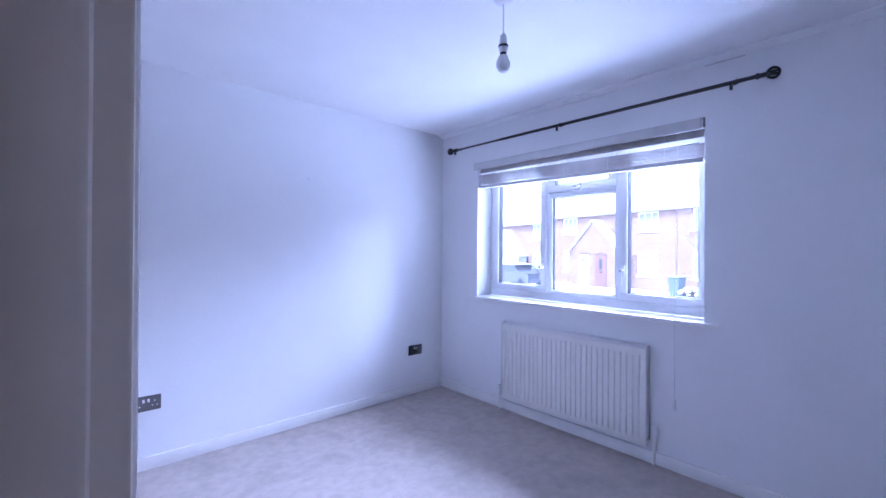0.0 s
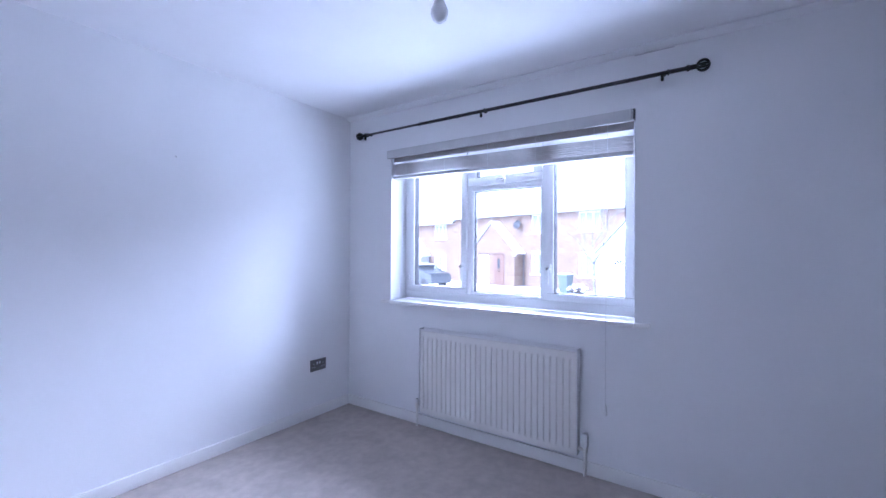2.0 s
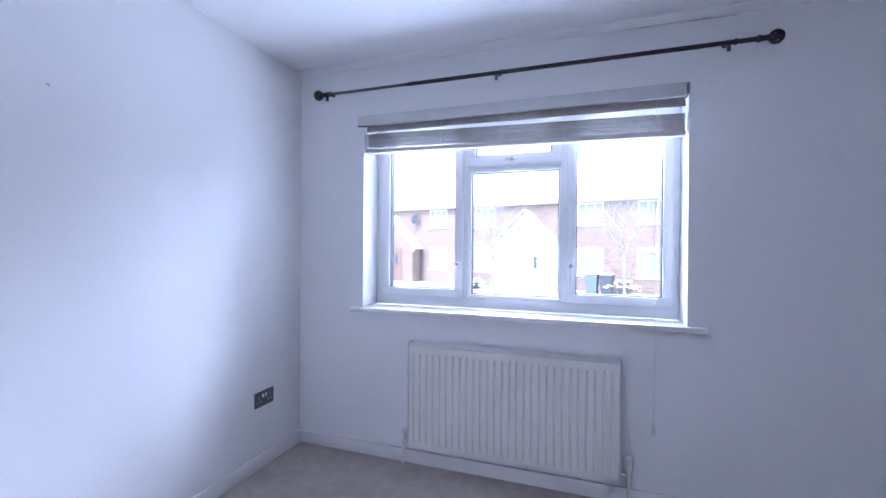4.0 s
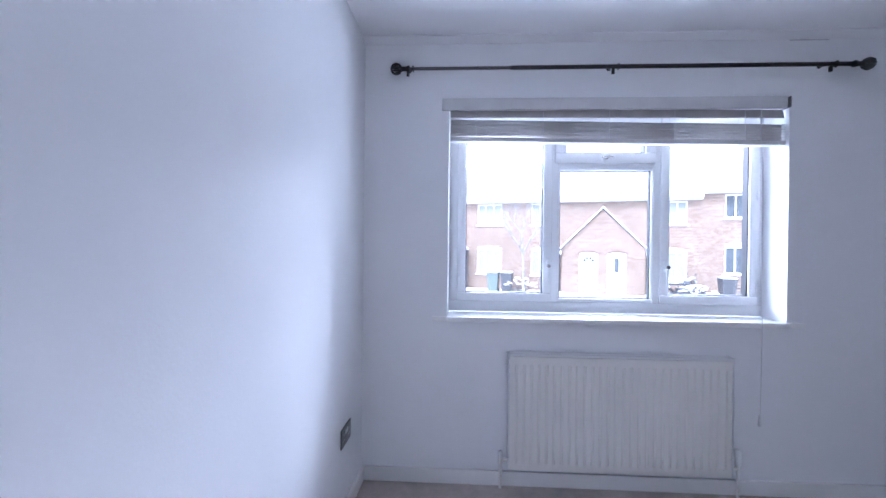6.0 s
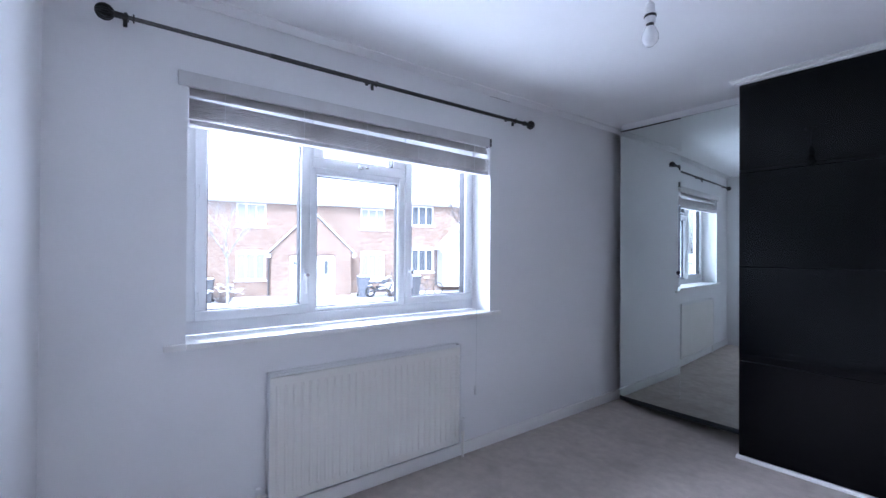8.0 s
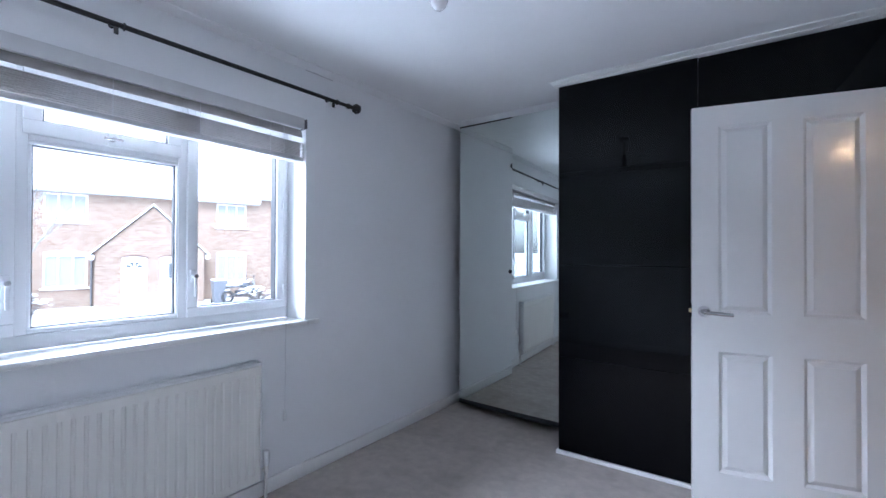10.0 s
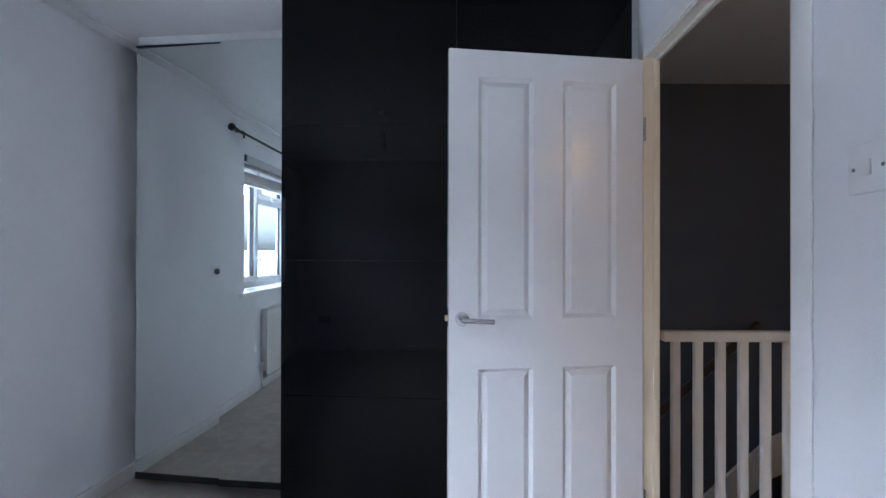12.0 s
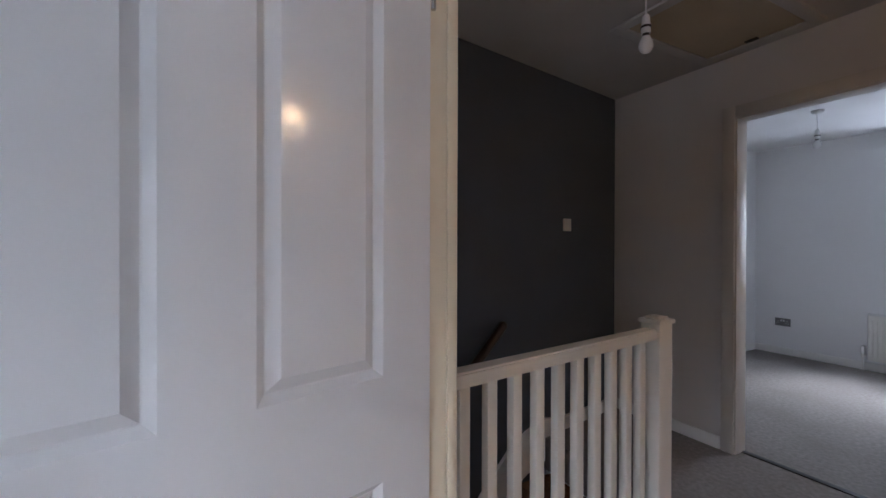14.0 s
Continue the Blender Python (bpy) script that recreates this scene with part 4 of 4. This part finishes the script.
def house(s, step, front, label, door_color, right=4.7, glass=None):
    """A pair of terraced houses about the porch at s."""
    m = TERR @ Matrix.Translation((s, 0, step))
    h = thing("house", tuple(m.translation), label, "house", "terraced houses")
    # front wall with openings
    opens = [(-3.65, -2.25, 0.85, 2.2), (2.70, 4.10, 0.85, 2.2), (-3.65, -2.25, 3.62, 4.8), (2.70, 4.10, 3.62, 4.8)]
    bm = B()
    ex = sorted({-4.7, right, *[o[0] for o in opens], *[o[1] for o in opens]})
    ez = sorted({-0.6, 5.0, *[o[2] for o in opens], *[o[3] for o in opens]})
    for x0, x1 in zip(ex, ex[1:]):
        for z0, z1 in zip(ez, ez[1:]):
            if not any(o[0] <= x0 < o[1] and o[2] <= z0 < o[3] for o in opens):
                box(bm, x0, x1, 0, 0.25, z0, z1)
    box(bm, -4.7, -4.5, 0.25, 7, -0.6, 5.0)
    box(bm, right - 0.2, right, 0.25, 7, -0.6, 5.0)
    bmesh.ops.remove_doubles(bm, verts=bm.verts, dist=1e-4)
    part("wall", placed(bm, m), BRICK, h, "red brick front wall", smooth=False)
    bm = B()
    vs = [bm.verts.new(p) for p in ((-4.72, -0.35, 4.92), (right + 0.02, -0.35, 4.92), (right + 0.02, 3.6, 7.45), (-4.72, 3.6, 7.45), (right + 0.02, 7.4, 4.92), (-4.72, 7.4, 4.92),
                                    (-4.72, -0.35, 5.10), (right + 0.02, -0.35, 5.10), (right + 0.02, 3.6, 7.63), (-4.72, 3.6, 7.63), (right + 0.02, 7.4, 5.10), (-4.72, 7.4, 5.10))]
    for f in ((0, 1, 2, 3), (3, 2, 4, 5), (6, 9, 8, 7), (9, 11, 10, 8), (0, 6, 7, 1), (4, 10, 11, 5), (0, 3, 9, 6), (3, 5, 11, 9), (1, 7, 8, 2), (2, 8, 10, 4)):
        bm.faces.new([vs[k] for k in f])
    part("roof", placed(bm, m), SNOW, h, "snow covered pitched roof", smooth=False)
    bm = B()
    box(bm, -4.7, right, -0.37, -0.27, 4.86, 4.96)
    box(bm, -4.7, right, -0.27, -0.003, 4.83, 4.87)
    part("gutter", placed(bm, m), RENDERW, h, "white gutter and fascia", smooth=False)
    for x in (-2.12, 2.12):
        part("downpipe", placed(rod(B(), (x, -0.06, 0), (x, -0.06, 2.3), 0.034, n=8), m), BING, h)
    for k, (x0, x1, z0, z1) in enumerate(opens):
        bm = B()
        for a, b, c, d in ((x0, x1, z0, z0 + 0.07), (x0, x1, z1 - 0.07, z1), (x0, x0 + 0.07, z0, z1), (x1 - 0.07, x1, z0, z1),
                           (x0 + (x1 - x0) / 3 - 0.03, x0 + (x1 - x0) / 3 + 0.03, z0, z1), (x1 - (x1 - x0) / 3 - 0.03, x1 - (x1 - x0) / 3 + 0.03, z0, z1)):
            box(bm, a, b, 0.03, 0.1, c, d)
        w = part("window", placed(bm, m), UPVC, h, "white casement window", smooth=False)
        part("pane", placed(box(B(), x0 + 0.03, x1 - 0.03, 0.09, 0.098, z0 + 0.03, z1 - 0.03), m), glass or NET, w, smooth=False)
        part("sill", placed(box(B(), x0 - 0.08, x1 + 0.08, -0.08, 0.06, z0 - 0.08, z0 - 0.002), m), SNOW, w, smooth=False)
        if k < 2:
            bm = B()
            prev = None
            for j in range(9):
                a = x0 + (x1 - x0) * j / 8
                z = z1 + 0.02 + 0.10 * math.sin(math.pi * j / 8)
                cur = [bm.verts.new(p) for p in ((a, -0.012, z1 - 0.005), (a, -0.012, z + 0.1))]
                if prev:
                    bm.faces.new((prev[0], cur[0], cur[1], prev[1]))
                prev = cur
            part("arch", placed(bm, m), RENDERW, w, smooth=False)
    # gabled porch
    bm = B()
    vs = [bm.verts.new(p) for p in ((-2.0, -0.95, 0), (2.0, -0.95, 0), (2.0, -0.95, 2.35), (0, -0.95, 4.35), (-2.0, -0.95, 2.35),
                                    (-2.0, -0.002, 0), (2.0, -0.002, 0), (2.0, -0.002, 2.35), (0, -0.002, 4.35), (-2.0, -0.002, 2.35))]
    for f in ((0, 1, 2, 3, 4), (0, 4, 9, 5), (1, 6, 7, 2), (2, 7, 8, 3), (3, 8, 9, 4), (5, 9, 8, 7, 6)):
        bm.faces.new([vs[k] for k in f])
    porch = part("porch", placed(bm, m), front, h, "gabled shared porch", smooth=False)
    bm = B()
    for sg in (-1, 1):
        a, b = (0, 4.50), (sg * 2.22, 2.26)
        vs = [bm.verts.new(p) for p in ((a[0], -1.1, a[1]), (b[0], -1.1, b[1]), (b[0], 0.4, b[1]), (a[0], 1.5, a[1]),
                                        (a[0], -1.1, a[1] - 0.08), (b[0], -1.1, b[1] - 0.08), (b[0], 0.4, b[1] - 0.08), (a[0], 1.5, a[1] - 0.08))]
        for f in ((0, 1, 2, 3), (4, 7, 6, 5), (0, 4, 5, 1), (1, 5, 6, 2), (2, 6, 7, 3)):
            bm.faces.new([vs[k] for k in f])
    part("porch_roof", placed(bm, m), SNOW, porch, "snow on the porch roof", smooth=False)
    for k, x in enumerate((-0.68, 0.68)):
        bm = B()
        rim = [(x - 0.45, 0.02), (x + 0.45, 0.02)] + [(x + 0.45 * math.cos(math.pi * j / 10), 2.05 + 0.09 * math.sin(math.pi * j / 10)) for j in range(11)]
        fr, bk = ([bm.verts.new((a, y, z)) for a, z in rim] for y in (-0.985, -0.953))
        bm.faces.new(fr)
        bm.faces.new(bk[::-1])
        for j in range(len(rim)):
            bm.faces.new((fr[j], bk[j], bk[(j + 1) % len(rim)], fr[(j + 1) % len(rim)]))
        d = part("door", placed(bm, m), door_color[k], h, "white panelled front door", smooth=False)
        bm = B()
        if k:
            box(bm, x - 0.10, x + 0.10, -0.995, -0.986, 1.15, 1.85)
        else:
            for j in range(4):
                a0, a1 = math.pi * (0.06 + j * 0.23), math.pi * (0.06 + j * 0.23 + 0.17)
                vs = [bm.verts.new((x + r * math.cos(a), -0.99, 1.62 + r * math.sin(a))) for r, a in ((0.12, a0), (0.31, a0), (0.31, a1), (0.12, a1))]
                bm.faces.new(vs)
        bm2 = B()
        for j in range(10):
            vs = [bm2.verts.new((x + (0.46 + o) * math.cos(a), y, 2.06 + (0.10 + o) * math.sin(a)))
                  for y in (-0.978, -0.953) for o, a in ((0.0, math.pi * j / 10), (0.07, math.pi * j / 10), (0.07, math.pi * (j + 0.9) / 10), (0.0, math.pi * (j + 0.9) / 10))]
            for f in ((0, 1, 2, 3), (4, 7, 6, 5), (0, 4, 5, 1), (1, 5, 6, 2), (2, 6, 7, 3), (3, 7, 4, 0)):
                bm2.faces.new([vs[q] for q in f])
        part("door_arch", placed(bm2, m), ARCHB if front is BRICK else RENDERW, porch, "dark brick arch over the door", smooth=False)
        part("hopper", placed(box(B(), 3.1 * x - 0.09, 3.1 * x + 0.09, -1.16, -0.98, 2.02, 2.22, 0.02), m), UPVC, porch)
        part("door_glass", placed(bm, m), DARKGL, d, smooth=False)
        bm = B()
        box(bm, x - 0.12, x + 0.12, -0.99, -0.986, 0.95, 1.0)
        part("letterbox", placed(bm, m), CHROME, d, smooth=False)
    return h


WHITE2 = (UPVC, UPVC)
DOORB = material("brown_door_paint", (0.24, 0.15, 0.11), 0.4)
house(7.6, 0.0, BRICK, "red brick terraced house pair with gabled brick porch under snow", WHITE2)
house(-1.8, 0.0, RENDERW, "red brick terraced house pair with white gabled porch under snow", WHITE2)
house(-11.6, 0.0, BRICK, "red brick terraced house pair with gabled porch and dish under snow", (UPVC, DOORB), 5.1)
house(17.0, 0.3, RENDERW, "stepped red brick terraced house pair with white porch under snow", WHITE2, 4.7, DARKGL)
house(-21.4, -0.3, RENDERW, "pale terraced house pair farther down the street under snow", WHITE2, 5.1)
house(26.4, 0.6, BRICK, "red brick terraced house pair farther up the street under snow", WHITE2)

m = TERR @ Matrix.Translation((-9.9, 0, 0))
dish = thing("satellite_dish", tuple((m @ Vector((0, -0.1, 4.2)))), "grey satellite dish on a brick house wall", "satellite dish")
bm = B()
for k in range(4):
    ring(bm, Matrix.Translation((0, -0.35 + 0.02 * k * k / 3, 4.2)) @ pose(0, 0, 0, 75, 0, 0), 0.06 + 0.07 * k, 0.036, 20, 4)
part("bowl", placed(bm, m), CARP, dish)
part("arm", placed(rod(B(), (0, -0.3, 4.2), (0, 0.02, 4.1), 0.02, n=8), m), CHROME, dish)


def wheelie_bin(s, back, mat, label):
    m = TERR @ Matrix.Translation((s, back, 0))
    w = thing("wheelie_bin", tuple(m.translation), label, "bin", "wheelie bins")
    bm = B()
    lo = [bm.verts.new(p) for p in ((-0.22, -0.26, 0.04), (0.22, -0.26, 0.04), (0.22, 0.22, 0.04), (-0.22, 0.22, 0.04))]
    hi = [bm.verts.new(p) for p in ((-0.29, -0.36, 0.98), (0.29, -0.36, 0.98), (0.29, 0.32, 0.98), (-0.29, 0.32, 0.98))]
    bm.faces.new(lo[::-1])
    bm.faces.new(hi)
    for i in range(4):
        bm.faces.new((lo[i], lo[(i + 1) % 4], hi[(i + 1) % 4], hi[i]))
    part("body", placed(bm, m), mat, w)
    part("lid", placed(box(B(), -0.31, 0.31, -0.39, 0.34, 0.982, 1.05, 0.02), m), mat, w)
    part("snow_cap", placed(box(B(), -0.29, 0.29, -0.37, 0.32, 1.051, 1.12, 0.03), m), SNOW, w, "cap of fresh snow")
    for x in (-0.25, 0.25):
        part("wheel", placed(rod(B(), (x - 0.03, 0.27, 0.10), (x + 0.03, 0.27, 0.10), 0.10, n=14), m), TYRE, w)


for s, mat, lab in ((10.0, BING, "pale grey wheelie bin with a snow cap"), (12.75, BINK, "black wheelie bin with a snow cap"),
                    (2.2, BINT, "teal wheelie bin with a snow cap"), (2.9, BINK, "black wheelie bin with a snow cap"),
                    (-5.0, BINT, "teal wheelie bin by a front wall")):
    wheelie_bin(s, -2.2, mat, lab)


def bicycle(s, back, turn, label):
    m = TERR @ Matrix.Translation((s, back, 0)) @ Matrix.Rotation(radians(turn), 4, "Z")
    b = thing("bicycle", tuple(m.translation), label, "bicycle", "parked bicycles")
    for x in (-0.52, 0.52):
        w = part("wheel", placed(ring(B(), Matrix.Translation((x, 0, 0.34)) @ pose(0, 0, 0, 90, 0, 0), 0.31, 0.024, 24, 6), m), TYRE, b)
        bm = B()
        for k in range(8):
            a = math.pi * k / 8
            rod(bm, (x - 0.3 * math.cos(a), 0, 0.34 - 0.3 * math.sin(a)), (x + 0.3 * math.cos(a), 0, 0.34 + 0.3 * math.sin(a)), 0.004, n=5)
        part("spokes", placed(bm, m), CHROME, w)
    bm = B()
    for p, q in (((-0.52, 0, 0.34), (-0.18, 0, 0.82)), ((-0.18, 0, 0.82), (0.36, 0, 0.80)), ((0.36, 0, 0.80), (-0.06, 0, 0.32)), ((-0.06, 0, 0.32), (-0.52, 0, 0.34)),
                 ((-0.06, 0, 0.32), (-0.20, 0, 0.92)), ((0.52, 0, 0.34), (0.33, 0, 0.98))):
        rod(bm, p, q, 0.02, n=8)
    part("frame", placed(bm, m), BINK, b)
    part("saddle", placed(box(B(), -0.34, -0.08, -0.08, 0.08, 0.92, 1.0, 0.03), m), SNOW, b, "saddle with snow on it")
    part("handlebar", placed(rod(B(), (0.33, -0.28, 1.0), (0.33, 0.28, 1.0), 0.018, n=8), m), BINK, b)


def motorbike(s, back, turn, label):
    rng = random.Random(4)
    m = TERR @ Matrix.Translation((s, back, 0)) @ Matrix.Rotation(radians(turn), 4, "Z")
    b = thing("motorbike", tuple(m.translation), label, "motorbike")
    for x in (-0.66, 0.66):
        w = part("wheel", placed(ring(B(), Matrix.Translation((x, 0, 0.30)) @ pose(0, 0, 0, 90, 0, 0), 0.24, 0.06, 24, 8), m), TYRE, b)
        part("hub", placed(rod(B(), (x, -0.05, 0.30), (x, 0.05, 0.30), 0.09, n=14), m), CHROME, w)
    bm = B()
    box(bm, -0.30, 0.28, -0.14, 0.14, 0.28, 0.58, 0.05)
    for sg in (-1, 1):
        rod(bm, (0.66, sg * 0.09, 0.30), (0.42, sg * 0.09, 0.92), 0.028, n=10)
        rod(bm, (-0.66, sg * 0.09, 0.30), (-0.20, sg * 0.09, 0.44), 0.03, n=10)
    part("engine_frame", placed(bm, m), BINK, b, "dark engine and fork")
    part("tank", placed(ball(B(), (0.12, 0, 0.80), 0.2, (1.35, 0.75, 0.7), 16), m), CARP, b)
    part("seat", placed(box(B(), -0.80, -0.12, -0.13, 0.13, 0.70, 0.80, 0.04), m), BINK, b)
    part("headlamp", placed(ball(B(), (0.56, 0, 0.88), 0.10, (0.8, 1, 1), 14), m), CHROME, b)
    bm = B()
    sweep(bm, [(0.30, -0.38, 1.04), (0.40, -0.16, 1.00), (0.40, 0.16, 1.00), (0.30, 0.38, 1.04)], 0.018)
    for sg in (-1, 1):
        rod(bm, (0.36, sg * 0.28, 1.03), (0.38, sg * 0.34, 1.20), 0.010, n=6)
        ball(bm, (0.38, sg * 0.36, 1.22), 0.055, (0.5, 1.2, 0.8), 10)
    part("handlebar", placed(bm, m), BINK, b, "dark handlebar with mirrors")
    bm = B()
    for x, z, r in ((-0.62, 0.84, 0.13), (-0.38, 0.84, 0.15), (-0.14, 0.86, 0.12), (0.14, 0.96, 0.14), (0.40, 1.04, 0.10), (0.66, 0.62, 0.12), (-0.70, 0.62, 0.12), (0.0, 0.60, 0.10)):
        ball(bm, (x, rng.uniform(-0.06, 0.06), z), r, (1.3, 1.1, 0.5), 10)
    part("snow", placed(bm, m), SNOW, b, "lumps of snow lying on it")


motorbike(10.95, -2.3, 14, "dark motorbike under lumps of snow beside a bin")
bicycle(13.6, -2.4, 6, "bicycle with snow on its saddle parked beside a black bin")


def shrub(s, back, wide, high, seed, label):
    rng = random.Random(seed)
    m = TERR @ Matrix.Translation((s, back, 0))
    sh = thing("shrub", tuple(m.translation), label, "shrub", "snowy shrubs")
    twigs, caps = B(), B()
    for k in range(70):
        a, t = rng.uniform(0, 2 * math.pi), rng.uniform(0.2, 1.0)
        tip = Vector((wide * t * math.cos(a), 0.45 * t * math.sin(a), high * (1.15 - 0.5 * t) * rng.uniform(0.6, 1.0)))
        rod(twigs, (tip.x * 0.25, tip.y * 0.25, 0), tip, 0.014, 0.006, n=4)
        if k % 2:
            bmesh.ops.create_icosphere(caps, subdivisions=1, radius=rng.uniform(0.05, 0.11),
                                       matrix=Matrix.Translation(tip) @ Matrix.Rotation(a, 4, "Z") @ Matrix.Diagonal((1.5, 1, 0.5, 1)))
    part("twigs", placed(twigs, m), TWIG, sh, "dark bare twigs")
    part("snow", placed(caps, m), SNOW, sh, "clumps of snow on the twigs")


shrub(11.5, -2.6, 0.9, 0.75, 1, "low dark shrub under clumps of snow by a bin")
shrub(3.6, -2.5, 0.8, 0.9, 2, "dark bare shrub with snow in a front garden")
shrub(-4.0, -2.6, 0.7, 0.6, 3, "small snowy shrub by a front wall")


def tree(x, y, z, height, seed, label, lean=0.0, bark=BARK, twig=BARK):
    rng = random.Random(seed)
    t = thing("tree", (x, y, z), label, "tree", "bare street trees")
    trunk, crown = B(), B()

    def grow(p, d, length, r, depth):
        bm = trunk if depth < 2 else crown
        q = p
        for k in range(3):
            d2 = (d + Vector((rng.uniform(-0.16, 0.16), rng.uniform(-0.16, 0.16), rng.uniform(-0.03, 0.10)))).normalized()
            q2 = q + d2 * (length / 3)
            rod(bm, q, q2, r * (1 - 0.2 * k), r * (1 - 0.2 * (k + 1)), n=7 if depth < 2 else 4)
            if depth < 4 and (k or depth):
                for _ in range(2 if depth < 3 else 1):
                    side = Vector((rng.uniform(-1, 1), rng.uniform(-1, 1), rng.uniform(0.1, 0.8))).normalized()
                    grow(q2, (d2 * 0.55 + side * 0.75).normalized(), length * rng.uniform(0.45, 0.68), r * 0.5, depth + 1)
            q, d = q2, d2

    grow(Vector((x, y, z)), Vector((lean, 0, 1)).normalized(), height * 0.5, height * 0.0115, 0)
    part("trunk", trunk, bark, t, "bare trunk and limbs dusted with snow")
    part("crown", crown, twig, t, "fine bare twigs dusted with snow")


tree(20.6, 0.0, GROUND, 6.2, 3, "young bare tree dusted with snow before the houses")
tree(19.5, 5.6, GROUND, 5.4, 8, "bare small tree with snowy twigs in a front garden")
tree(13.5, -9.4, ground_z(13.5), 8.0, 5, "larger dark bare street tree near the window", 0.0, TWIG, TWIG)


def car(x, y, turn, label):
    m = Matrix.Translation((x, y, ground_z(x))) @ Matrix.Rotation(radians(turn), 4, "Z")
    c = thing("car", tuple(m.translation), label, "car", "parked cars")
    prof = [(-2.05, 0.35), (-2.1, 0.7), (-1.95, 0.95), (-1.2, 1.02), (-0.6, 1.42), (0.7, 1.45), (1.45, 1.05), (2.0, 0.92), (2.1, 0.6), (2.05, 0.3)]
    bm = B()
    sides = [[bm.verts.new((a, y_, z)) for a, z in prof] for y_ in (-0.85, 0.85)]
    for i in range(len(prof)):
        j = (i + 1) % len(prof)
        bm.faces.new((sides[0][i], sides[0][j], sides[1][j], sides[1][i]))
    bm.faces.new(sides[0])
    bm.faces.new(sides[1][::-1])
    bmesh.ops.bevel(bm, geom=bm.edges[:], offset=0.05, segments=2, affect="EDGES")
    part("body", placed(bm, m), CARP, c)
    for sg in (-1, 1):
        bm = B()
        vs = [bm.verts.new((a, sg * 0.858, z)) for a, z in ((-1.0, 1.02), (-0.55, 1.34), (0.62, 1.36), (1.15, 1.04))]
        bm.faces.new(vs)
        part("side_window", placed(bm, m), DARKGL, c)
    part("snow_cap", placed(box(B(), -0.7, 0.8, -0.75, 0.75, 1.43, 1.53, 0.04), m), SNOW, c, "snow lying on the roof")
    for a in (-1.3, 1.3):
        for y_ in (-0.86, 0.70):
            part("wheel", placed(rod(B(), (a, y_, 0.31), (a, y_ + 0.16, 0.31), 0.31, n=20), m), TYRE, c)


car(22.0, 17.5, 78, "grey car parked in the snow with snow on its roof")
car(23.5, 23.0, 78, "grey car parked farther along the snowy street")
